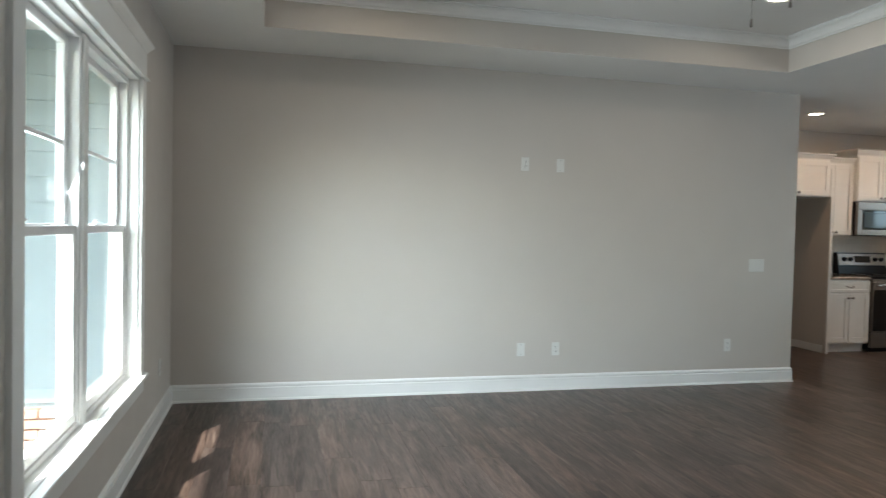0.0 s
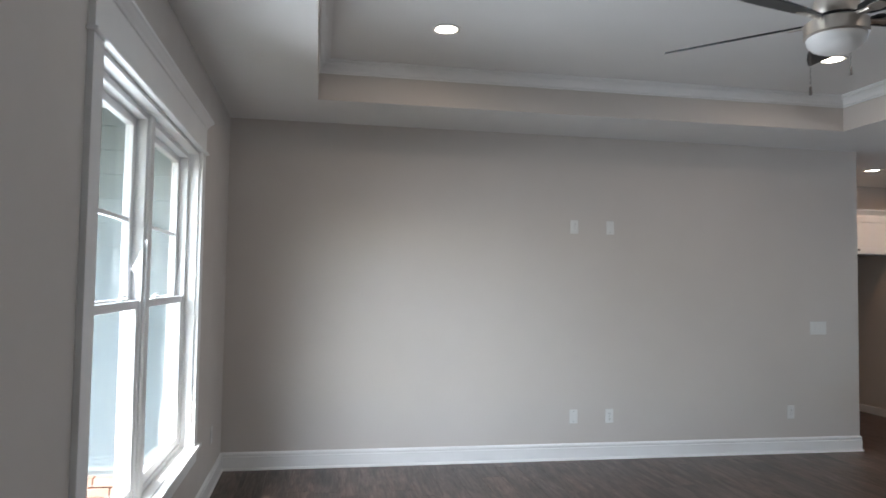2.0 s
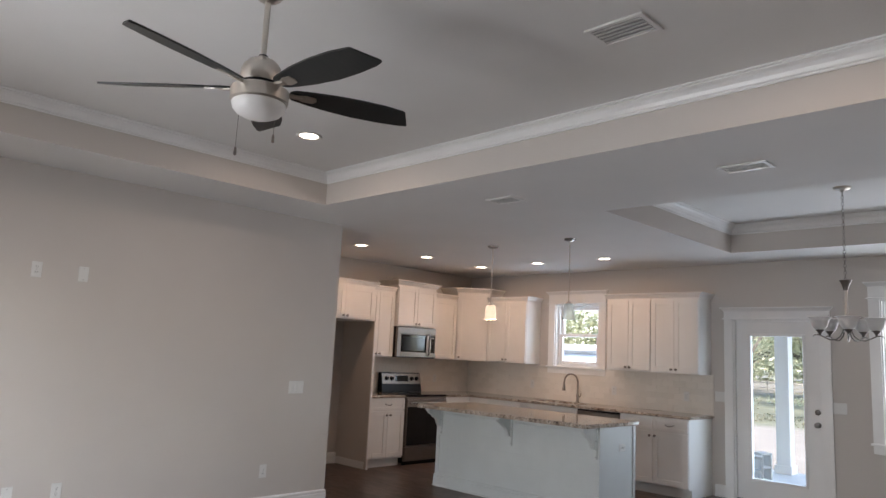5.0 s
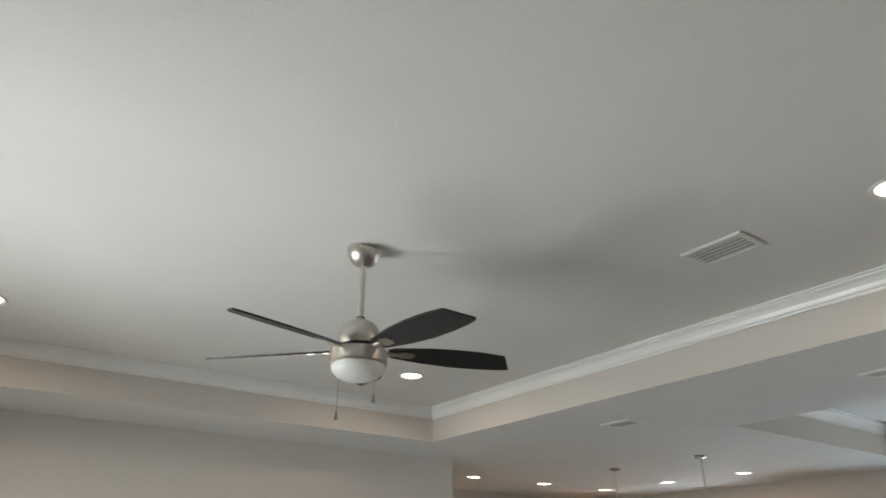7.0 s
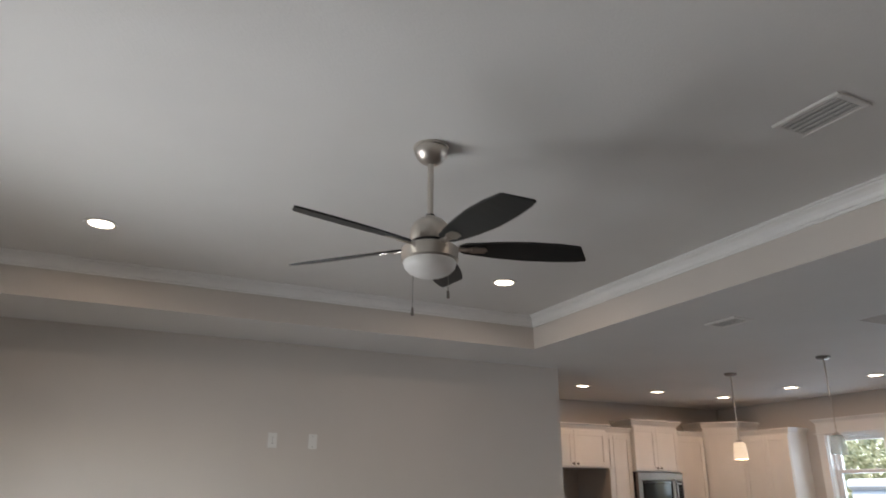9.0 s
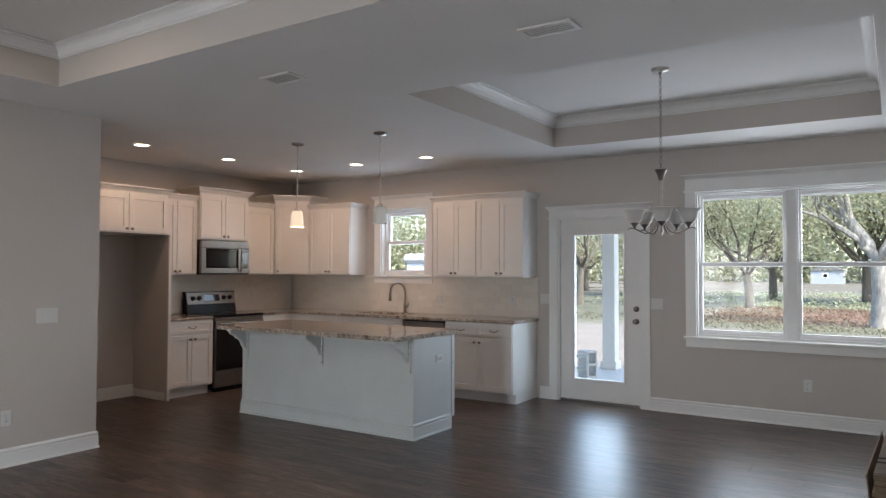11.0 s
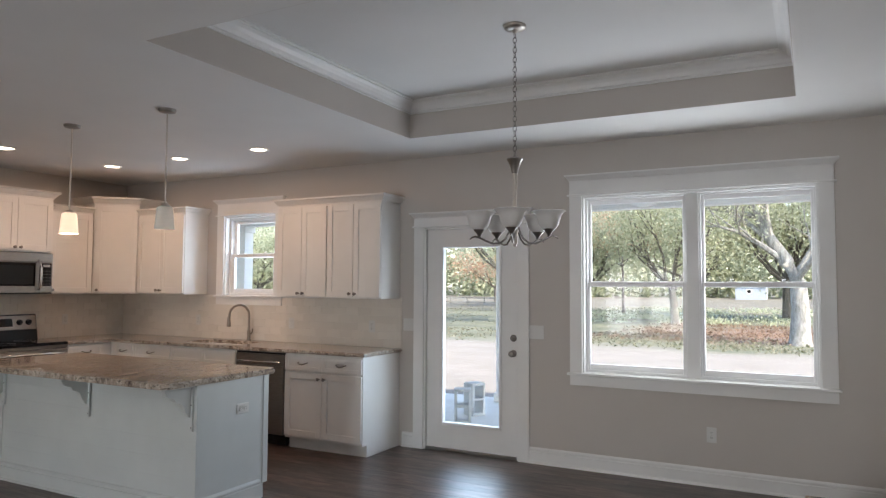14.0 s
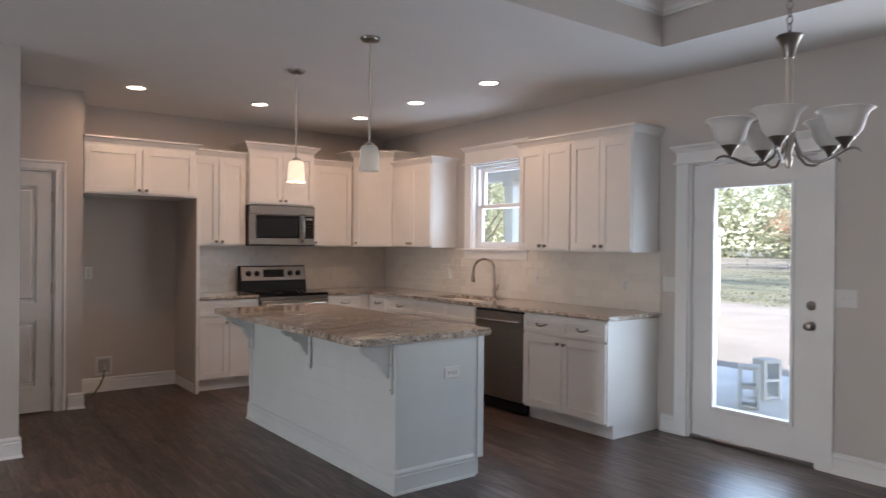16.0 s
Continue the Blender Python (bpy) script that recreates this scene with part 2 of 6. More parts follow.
M_FROST = frosted("frosted_glass_white", (0.92, 0.915, 0.90), 0.0)
M_FROSTDIM = frosted("frosted_glass_unlit", (0.86, 0.92, 0.89), 0.70)
M_GLOW = material("frosted_glass_lit", (0.9, 0.85, 0.75), 0.4, 0.0, None, Emission_Color=(1.0, 0.72, 0.47, 1), Emission_Strength=0.13)
M_CANGLOW = material("can_light_lens_lit", (0.9, 0.9, 0.9), 0.4, 0.0, None, Emission_Color=(1.0, 0.86, 0.68, 1), Emission_Strength=1.7)
M_VENT = material("vent_enamel_white", (0.74, 0.73, 0.71), 0.4)
# grey for the shade behind vent slats and in the water box
M_HOLLOWSHADE = material("hollow_shade_grey", (0.40, 0.40, 0.39), 0.8)
M_VINE = material("green_vine", (0.06, 0.14, 0.03), 0.6)


def glass_material():
    m = bpy.data.materials.new("window_glass_clear")
    m.use_nodes = True
    nt = m.node_tree
    out = nt.nodes["Material Output"]
    nt.nodes.remove(nt.nodes["Principled BSDF"])
    tr, gl, mx, fr = (nt.nodes.new(n) for n in ("ShaderNodeBsdfTransparent", "ShaderNodeBsdfGlossy", "ShaderNodeMixShader", "ShaderNodeLayerWeight"))
    tr.inputs[0].default_value = (0.96, 0.98, 0.97, 1)
    gl.inputs["Roughness"].default_value = 0.03
    fr.inputs["Blend"].default_value = 0.5
    fac = math_node(nt, "ADD", math_node(nt, "MULTIPLY", math_node(nt, "POWER", fr.outputs["Facing"], 5.0), 0.5), 0.012)
    nt.links.new(fac, mx.inputs[0])
    nt.links.new(tr.outputs[0], mx.inputs[1])
    nt.links.new(gl.outputs[0], mx.inputs[2])
    nt.links.new(mx.outputs[0], out.inputs[0])
    return m


M_GLASS = glass_material()


def card(nt, p):
    v = coords(nt)
    nt.links.new(ramp(nt, noise_tex(nt, v, 5, 4), [(0.3, (0.22, 0.165, 0.115)), (0.7, (0.30, 0.235, 0.165))]), p.inputs["Base Color"])
    bump(nt, p, noise_tex(nt, coords(nt, (140, 3, 3)), 1.5, 2), 0.2, 0.001)


M_CARD = material("cardboard_brown", rough=0.85, build=card)
M_PLANKTOP = material("printed_box_greybrown", rough=0.92, Specular_IOR_Level=0.15, build=lambda nt, p: nt.links.new(
    ramp(nt, noise_tex(nt, coords(nt, (2, 22, 2)), 2, 5), [(0.3, (0.150, 0.118, 0.090)), (0.7, (0.200, 0.160, 0.124))]), p.inputs["Base Color"]))
M_STRAP = material("strap_black_matt", (0.012, 0.012, 0.012), 0.95, 0.0, None, Specular_IOR_Level=0.1)
M_FILM = material("clear_plastic_wrap", (0.7, 0.7, 0.68), 0.25)
M_SIDING = material("lap_siding_pale_blue_white", rough=0.55, build=lambda nt, p: (
    nt.links.new(ramp(nt, noise_tex(nt, coords(nt, (1, 1, 6)), 3, 3), [(0.3, (0.27, 0.325, 0.345)), (0.7, (0.31, 0.365, 0.385))]), p.inputs["Base Color"]),))
M_BRICK = material("brick_pink_red", rough=0.85, build=lambda nt, p: nt.links.new(
    ramp(nt, nt.nodes.new("ShaderNodeObjectInfo").outputs["Random"], [(0, (0.36, 0.20, 0.15)), (1, (0.50, 0.32, 0.25))]), p.inputs["Base Color"]))


def ground_build(nt, p):
    v = coords(nt)
    sand = ramp(nt, noise_tex(nt, v, 0.9, 5), [(0.3, (0.135, 0.116, 0.098)), (0.7, (0.182, 0.160, 0.138))])
    grass = ramp(nt, noise_tex(nt, v, 2.6, 7, 0.75), [(0.3, (0.045, 0.052, 0.026)), (0.5, (0.085, 0.086, 0.052)), (0.75, (0.135, 0.124, 0.09))])
    straw = ramp(nt, noise_tex(nt, v, 1.2, 6, 0.7), [(0.3, (0.085, 0.074, 0.052)), (0.7, (0.125, 0.108, 0.080))])
    leaf = ramp(nt, noise_tex(nt, coords(nt, (2.2, 0.5, 1)), 1.6, 7, 0.78), [(0.3, (0.050, 0.036, 0.025)), (0.46, (0.105, 0.064, 0.042)), (0.6, (0.150, 0.094, 0.066)), (0.75, (0.185, 0.140, 0.108))])
    # broad streaks, darker and lighter, over the yard past the sand
    streaks = ramp(nt, noise_tex(nt, coords(nt, (0.55, 0.11, 1)), 1.0, 5, 0.7), [(0.36, (0.50, 0.47, 0.42)), (0.5, (1, 1, 1)), (0.66, (1.25, 1.2, 1.12))])
    sep = nt.nodes.new("ShaderNodeSeparateXYZ")
    nt.links.new(v, sep.inputs[0])
    wob = math_node(nt, "MULTIPLY", noise_tex(nt, v, 0.22, 5), 7.0)
    xx = math_node(nt, "DIVIDE", math_node(nt, "ADD", sep.outputs[0], wob), 100.0)
    c = mixed(nt, ramp(nt, xx, [(0.300, (0, 0, 0)), (0.325, (1, 1, 1))]), sand, grass)
    band = ramp(nt, xx, [(0.350, (0, 0, 0)), (0.375, (1, 1, 1)), (0.50, (1, 1, 1)), (0.56, (0, 0, 0))])
    ymask = ramp(nt, math_node(nt, "DIVIDE", math_node(nt, "ADD", math_node(nt, "ADD", sep.outputs[1], wob), 40.0), 80.0), [(0.51, (1, 1, 1)), (0.58, (0, 0, 0))])
    c = mixed(nt, mixed(nt, 1.0, band, ymask, "MULTIPLY"), c, leaf)
    c = mixed(nt, ramp(nt, xx, [(0.66, (0, 0, 0)), (0.78, (1, 1, 1))]), c, straw)
    c = mixed(nt, ramp(nt, xx, [(0.31, (0, 0, 0)), (0.34, (1, 1, 1))]), c, mixed(nt, 1.0, c, streaks, "MULTIPLY"))
    west = ramp(nt, math_node(nt, "DIVIDE", math_node(nt, "ADD", sep.outputs[0], 20.0), 40.0), [(0.47, (1, 1, 1)), (0.5, (0, 0, 0))])
    c = mixed(nt, west, c, straw)
    nt.links.new(c, p.inputs["Base Color"])
    bump(nt, p, noise_tex(nt, v, 14, 5), 0.5, 0.03)


M_GROUND = material("sandy_yard_ground", rough=0.95, build=ground_build)
M_CONCRETE = material("concrete_slab_grey", rough=0.85, build=lambda nt, p: (
    nt.links.new(ramp(nt, noise_tex(nt, coords(nt), 3, 6), [(0.3, (0.60, 0.57, 0.53)), (0.7, (0.70, 0.67, 0.63))]), p.inputs["Base Color"]),
    bump(nt, p, noise_tex(nt, coords(nt), 80, 3), 0.3, 0.002)))
M_BLOCK = material("cinder_block_grey", rough=0.95, build=lambda nt, p: (
    nt.links.new(ramp(nt, noise_tex(nt, coords(nt), 30, 5), [(0.3, (0.52, 0.515, 0.51)), (0.7, (0.66, 0.655, 0.64))]), p.inputs["Base Color"]),
    bump(nt, p, noise_tex(nt, coords(nt), 160, 3), 0.6, 0.003)))
M_BARK = material("bark_pale_grey", rough=0.95, build=lambda nt, p: (
    nt.links.new(ramp(nt, noise_tex(nt, coords(nt, (6, 6, 1.5)), 2, 6), [(0.3, (0.115, 0.105, 0.092)), (0.7, (0.30, 0.285, 0.26))]), p.inputs["Base Color"]),
    bump(nt, p, noise_tex(nt, coords(nt, (14, 14, 3)), 2, 5), 0.8, 0.03)))

M_BARKDARK = material("bark_grey_brown", rough=0.95, build=lambda nt, p: (
    nt.links.new(ramp(nt, noise_tex(nt, coords(nt, (6, 6, 1.5)), 2, 6), [(0.3, (0.050, 0.043, 0.035)), (0.7, (0.115, 0.102, 0.086))]), p.inputs["Base Color"]),
    bump(nt, p, noise_tex(nt, coords(nt, (14, 14, 3)), 2, 5), 0.8, 0.03)))


def leaf_material(name, a, b, c):
    m = material(name, rough=0.55)
    nt = m.node_tree
    p, out = nt.nodes["Principled BSDF"], nt.nodes["Material Output"]
    col = ramp(nt, nt.nodes.new("ShaderNodeNewGeometry").outputs["Random Per Island"], [(0.0, a), (0.5, b), (1.0, c)])
    tl, mx = nt.nodes.new("ShaderNodeBsdfTranslucent"), nt.nodes.new("ShaderNodeMixShader")
    mx.inputs[0].default_value = 0.62
    nt.links.new(col, p.inputs["Base Color"])
    nt.links.new(col, tl.inputs[0])
    nt.links.new(p.outputs[0], mx.inputs[1])
    nt.links.new(tl.outputs[0], mx.inputs[2])
    nt.links.new(mx.outputs[0], out.inputs[0])
    return m


# leaf tones lifted above real foliage to take in the pale glare outside
M_LEAF = leaf_material("leaves_oak_green", (0.19, 0.205, 0.12), (0.31, 0.32, 0.20), (0.42, 0.42, 0.30))
M_LEAFPALE = leaf_material("leaves_pale_green", (0.24, 0.26, 0.155), (0.37, 0.382, 0.25), (0.48, 0.478, 0.36))
M_LEAFRUST = leaf_material("leaves_autumn_rust", (0.40, 0.20, 0.125), (0.48, 0.30, 0.20), (0.50, 0.38, 0.27))
M_LITTER = leaf_material("leaves_fallen_rust_brown", (0.11, 0.065, 0.042), (0.22, 0.135, 0.09), (0.32, 0.225, 0.165))
M_STRAWBLADE = leaf_material("grass_blades_straw_green", (0.11, 0.115, 0.065), (0.20, 0.185, 0.12), (0.30, 0.265, 0.19))
M_ROOF = material("roof_shingle_grey", rough=0.9, build=lambda nt, p: nt.links.new(
    ramp(nt, noise_tex(nt, coords(nt), 12, 4), [(0.3, (0.08, 0.08, 0.08)), (0.7, (0.14, 0.135, 0.13))]), p.inputs["Base Color"]))
M_FARWALL = material("house_wall_pale_blue", (0.235, 0.255, 0.285), 0.7)
M_WHITEBODY = material("white_painted_metal", (0.46, 0.49, 0.53), 0.4)


# ---- building helpers ----
def box(bm, x0, x1, y0, y1, z0, z1, b=0.0):
    r = bmesh.ops.create_cube(bm, size=1, matrix=Matrix.LocRotScale(((x0 + x1) / 2, (y0 + y1) / 2, (z0 + z1) / 2), None, (abs(x1 - x0), abs(y1 - y0), abs(z1 - z0))))
    if b:
        edges = {e for v in r["verts"] for e in v.link_edges}
        bmesh.ops.bevel(bm, geom=list(edges), offset=b, segments=1, affect="EDGES")


def mesh_of(name, bm, mat, smooth=False):
    bmesh.ops.recalc_face_normals(bm, faces=bm.faces)
    me = bpy.data.meshes.new(name)
    bm.to_mesh(me)
    bm.free()
    me.materials.append(mat)
    if smooth:
        me.shade_smooth()
        me.set_sharp_from_angle(angle=radians(40))
    return me


def part(name, bm, mat, parent=None, label="", smooth=False):
    ob = new(name, mesh_of(name, bm, mat, smooth))
    if parent:
        ob.parent = parent
    return tagged(ob, label)


def boxes(*dims, b=0.0):
    bm = bmesh.new()
    for d in dims:
        box(bm, *d, b)
    return bm


def structure(name, bm, mat, label, category):
    return tagged(part(name, bm, mat), label, category, kind="structure")


def thing(name, m, label, category, group=""):
    ob = new(name)
    ob.matrix_basis = m
    ob.empty_display_size = 0.1
    return tagged(ob, label, category, group)


def sweep(bm, pts, profile, closed=False):
    """A profile of (out, z) carried along a line of (x, y), out to the right of the way, with mitred corners."""
    n, rings = len(pts), []
    for i, p in enumerate(pts):
        p = Vector(p)
        a = (p - Vector(pts[i - 1])).normalized() if closed or i else None
        b = (Vector(pts[(i + 1) % n]) - p).normalized() if closed or i < n - 1 else None
        na = Vector((a.y, -a.x)) if a else Vector((b.y, -b.x))
        nb = Vector((b.y, -b.x)) if b else na
        m = (na + nb) / max(0.15, 1 + na.dot(nb))
        rings.append([bm.verts.new((p.x + m.x * o, p.y + m.y * o, z)) for o, z in profile])
    k = len(profile)
    for i in range(n if closed else n - 1):
        r, s = rings[i], rings[(i + 1) % n]
        for j in range(k):
            bm.faces.new((r[j], r[(j + 1) % k], s[(j + 1) % k], s[j]))
    if not closed:
        bm.faces.new(rings[0])
        bm.faces.new(rings[-1][::-1])


def lathe(bm, prof, seg=24, cx=0, cy=0, cap=True):
    """Turned shape: prof of (radius, z)."""
    rings = []
    for r, z in prof:
        rings.append([bm.verts.new((cx + r * math.cos(2 * math.pi * i / seg), cy + r * math.sin(2 * math.pi * i / seg), z)) for i in range(seg)])
    for a, b in zip(rings, rings[1:]):
        for i in range(seg):
            bm.faces.new((a[i], a[(i + 1) % seg], b[(i + 1) % seg], b[i]))
    if cap:
        bm.faces.new(rings[0])
        bm.faces.new(rings[-1][::-1])


def tube(bm, pts, radius, seg=8):
    """A round bar along points; radius may be a list."""
    pts = [Vector(p) for p in pts]
    rad = radius if isinstance(radius, (list, tuple)) else [radius] * len(pts)
    rings, up = [], Vector((0.13, 0.29, 0.95))
    for i, p in enumerate(pts):
        d = (pts[min(i + 1, len(pts) - 1)] - pts[max(i - 1, 0)]).normalized()
        u = d.cross(up)
        if u.length < 0.05:
            u = d.cross(Vector((1, 0, 0)))
        u.normalize()
        w = d.cross(u)
        rings.append([bm.verts.new(p + rad[i] * (u * math.cos(2 * math.pi * k / seg) + w * math.sin(2 * math.pi * k / seg))) for k in range(seg)])
    for a, b in zip(rings, rings[1:]):
        for k in range(seg):
            bm.faces.new((a[k], a[(k + 1) % seg], b[(k + 1) % seg], b[k]))
    bm.faces.new(rings[0])
    bm.faces.new(rings[-1][::-1])


def arc(c, r, a0, a1, n=10):
    return [(c[0] + r * math.cos(radians(a0 + (a1 - a0) * i / n)), c[1] + r * math.sin(radians(a0 + (a1 - a0) * i / n))) for i in range(n + 1)]


def prism(bm, outline, axis, lo, hi):
    """An outline of (u, v) pushed along an axis from lo to hi."""
    def at(u, v, w):
        return {"x": (w, u, v), "y": (u, w, v), "z": (u, v, w)}[axis]
    a = [bm.verts.new(at(u, v, lo)) for u, v in outline]
    b = [bm.verts.new(at(u, v, hi)) for u, v in outline]
    bm.faces.new(a)
    bm.faces.new(b[::-1])
    for i in range(len(a)):
        k = (i + 1) % len(a)
        bm.faces.new((a[i], b[i], b[k], a[k]))


# ---- structure ----
def wall_with_holes(name, axis, at, back, lo, hi, holes, label, z1=2.80):
    """Wall in the plane axis = at, its other face at back, from lo to hi, with holes (lo, hi, z0, z1)."""
    us = sorted({lo, hi, *[h[0] for h in holes], *[h[1] for h in holes]})
    zs = sorted({-0.2, z1, *[h[2] for h in holes], *[h[3] for h in holes]})
    bm = bmesh.new()
    for u0, u1 in zip(us, us[1:]):
        for a, b in zip(zs, zs[1:]):
            um, zm = (u0 + u1) / 2, (a + b) / 2
            if any(h[0] < um < h[1] and h[2] < zm < h[3] for h in holes):
                continue
            box(bm, *((min(at, back), max(at, back), u0, u1) if axis == "x" else (u0, u1, min(at, back), max(at, back))), a, b)
    bmesh.ops.remove_doubles(bm, verts=bm.verts, dist=1e-5)
    return structure(name, bm, M_WALL, label, "wall")


WW = (-3.285, -1.345, 0.495, 2.22)      # west window
DW = (-5.625, -3.855, 0.80, 2.285)    # dining window
KW = (-0.50, 0.25, 1.405, 2.285)      # kitchen window
DD = (-3.285, -2.325, -0.2, 2.075)    # garden door
wall_with_holes("wall_west", "x", 0.0, -0.16, YS - 0.16, 0.12, [WW], "greige painted wall with a double window")
wall_with_holes("wall_east", "x", XE, XE + 0.16, YS - 0.16, YK + 0.12, [DW, KW, DD], "greige painted wall with windows and glass door")
wall_with_holes("wall_long", "y", 0.0, 0.12, 0.0, XT, [], "long plain greige painted wall with outlets")
wall_with_holes("wall_range", "y", YK, YK + 0.12, 6.2, XE, [], "greige painted wall behind the range and cabinets")
wall_with_holes("wall_south", "y", YS, YS - 0.16, 0.0, XE, [], "plain greige painted wall")
HD = (5.13, 5.99, -0.2, 2.05)
wall_with_holes("wall_hall", "y", YP, YP + 0.12, 3.6, 6.2, [HD], "greige painted wall with a white panel door")
structure("wall_alcove_side", boxes((6.08, 6.2, YP + 0.12, YK + 0.12, -0.2, 2.8)), M_WALL, "greige painted side wall of the refrigerator alcove", "wall")
structure("wall_hall_end", boxes((3.48, 3.6, 0.12, YP + 0.12, -0.2, 2.8)), M_WALL, "plain greige wall closing the hallway", "wall")
structure("wall_closet", boxes((5.0, 6.08, 1.9, 2.0, -0.2, 2.8)), M_WALL, "plain greige wall inside the closet", "wall")


def ceiling_sheet():
    xs = sorted({-0.16, XE + 0.16, *TRAY_A[:2], *TRAY_B[:2]})
    ys = sorted({YS - 0.16, YK + 0.3, *TRAY_A[2:], *TRAY_B[2:]})
    bm = bmesh.new()
    for x0, x1 in zip(xs, xs[1:]):
        for y0, y1 in zip(ys, ys[1:]):
            xm, ym = (x0 + x1) / 2, (y0 + y1) / 2
            if any(t[0] < xm < t[1] and t[2] < ym < t[3] for t in (TRAY_A, TRAY_B)):
                continue
            box(bm, x0, x1, y0, y1, H, H + 0.04)
    for t, zt in ((TRAY_A, HT), (TRAY_B, HB)):
        box(bm, t[0] - 0.1, t[1] + 0.1, t[2] - 0.1, t[3] + 0.1, zt, zt + 0.04)
    return bm


structure("ceiling", ceiling_sheet(), M_CEIL, "white knockdown-textured ceiling with two raised trays", "ceiling")
CROWN_A = [(0.0, -0.088), (0.010, -0.088), (0.010, -0.080), (0.005, -0.078), (0.005, -0.074), (0.013, -0.071), (0.016, -0.066), (0.022, -0.048), (0.036, -0.030), (0.054, -0.021), (0.060, -0.020), (0.060, -0.013), (0.066, -0.011), (0.076, -0.010), (0.076, -0.001), (0.0, -0.001)]
for t, zt in ((TRAY_A, HT), (TRAY_B, HB)):
    x0, x1, y0, y1 = t
    for side in ((x0 - 0.02, x0 + 0.004, y0 + 0.004, y1 - 0.004), (x1 - 0.004, x1 + 0.02, y0 + 0.004, y1 - 0.004), (x0, x1, y0 - 0.02, y0 + 0.004), (x0, x1, y1 - 0.004, y1 + 0.02)):
        structure("tray_side", boxes((*side, H + 0.001, zt)), M_WALL, "greige upright side of a ceiling tray", "ceiling tray")
    bm = bmesh.new()
    grow = 1.0 if t is TRAY_A else 1.16
    e = 0.0045
    sweep(bm, [(x0 + e, y0 + e), (x0 + e, y1 - e), (x1 - e, y1 - e), (x1 - e, y0 + e)], [(o * grow, zt + h * grow) for o, h in CROWN_A], closed=True)
    structure("crown_trim", bm, M_TRIM, "white crown moulding round a ceiling tray", "moulding")

BASE = [(0, 0.0), (0.024, 0.0), (0.022, 0.012), (0.015, 0.018), (0.015, 0.100), (0.0095, 0.104), (0.0095, 0.109), (0.0135, 0.113), (0.0135, 0.124), (0.006, 0.134), (0.0, 0.138)]


def baseboard(pts):
    bm = bmesh.new()
    sweep(bm, pts, BASE)
    structure("baseboard", bm, M_TRIM, "white painted baseboard with a shoe moulding", "baseboard")


baseboard([(0, YS), (0, 0), (XT, 0), (XT, 0.12), (3.6, 0.12), (3.6, YP), (5.03, YP)])
baseboard([(6.09, YP), (6.2, YP), (6.2, YK), (7.175, YK)])
baseboard([(XE, -2.10), (XE, -2.225)])
baseboard([(XE, -3.385), (XE, YS), (0, YS)])


# floor: joint bed, then planks
structure("floor", boxes((-0.16, XE + 0.16, YS - 0.16, YK + 0.3, -0.06, -0.008)), M_GAP, "dark wood-look plank floor", "floor")

# ---- exterior shell ----
# unseen roof slab, added to keep the sun out of the rooms
structure("roof", boxes((-1.0, 13.3, -12.0, 8.0, 3.12, 3.30)), M_ROOF, "unseen grey roof slab over the house, added to keep the sun out", "roof")
structure("porch_ceiling", boxes((XE + 0.16, 13.0, -9.0, 7.5, 2.72, 2.76)), M_TRIM, "white painted porch ceiling", "ceiling")
structure("porch_beam", boxes((12.78, 13.0, -9.0, 7.5, 2.51, 2.72)), M_TRIM, "white beam along the porch edge", "beam")
# unseen overhang, added so that only a sliver of sun reaches the floor
structure("eave_west", boxes((-1.0, -0.16, -12.0, 8.0, 2.62, 2.70)), M_TRIM, "unseen white overhang on the west side, added to cut the sun", "soffit")
# unseen sheet west of the house, added to put the wing siding in shade
structure("eave_wing", boxes((-3.4, -1.0, -2.95, -0.62, 2.62, 2.70)), M_TRIM, "unseen white overhang along the wing, added to shade its siding", "soffit")
structure("porch_slab", boxes((XE + 0.16, 13.1, -9.0, 7.5, -0.28, -0.05), b=0.01), M_CONCRETE, "grey concrete porch slab", "slab")
gb = bmesh.new()
bmesh.ops.create_grid(gb, x_segments=60, y_segments=60, size=1)
for v in gb.verts:
    s = 0.35 + 0.65 * (v.co.x ** 2 + v.co.y ** 2)
    v.co = Vector((v.co.x * s * 1500 + 5, v.co.y * s * 1500, 0))
    far = max(0.0, math.hypot(v.co.x, v.co.y) - 18)
    v.co.z = -0.30 - min(0.5, far * 0.02) + (0.12 * noise.noise(v.co * 0.11) if far > 1 else 0)
structure("ground", gb, M_GROUND, "sandy yard running into dry grass and leaf litter", "ground")


# ---- windows and doors ----
def head_casing(bm_board, bm_cap, u0, u1, z0, zt):
    """Flat head board with a bead below and a moulded cap; u across, local y forward of the wall is negative."""
    box(bm_board, u0, u1, -0.022, 0, z0 + 0.014, zt - 0.05, 0.001)
    box(bm_cap, u0 - 0.018, u1 + 0.018, -0.036, 0, z0, z0 + 0.014, 0.003)
    sweep(bm_cap, [(u0, 0), (u0, -0.022), (u1, -0.022), (u1, 0)], [(0, zt - 0.05), (0.006, zt - 0.048), (0.012, zt - 0.036), (0.03, zt - 0.016), (0.036, zt - 0.012), (0.036, zt), (0, zt)])


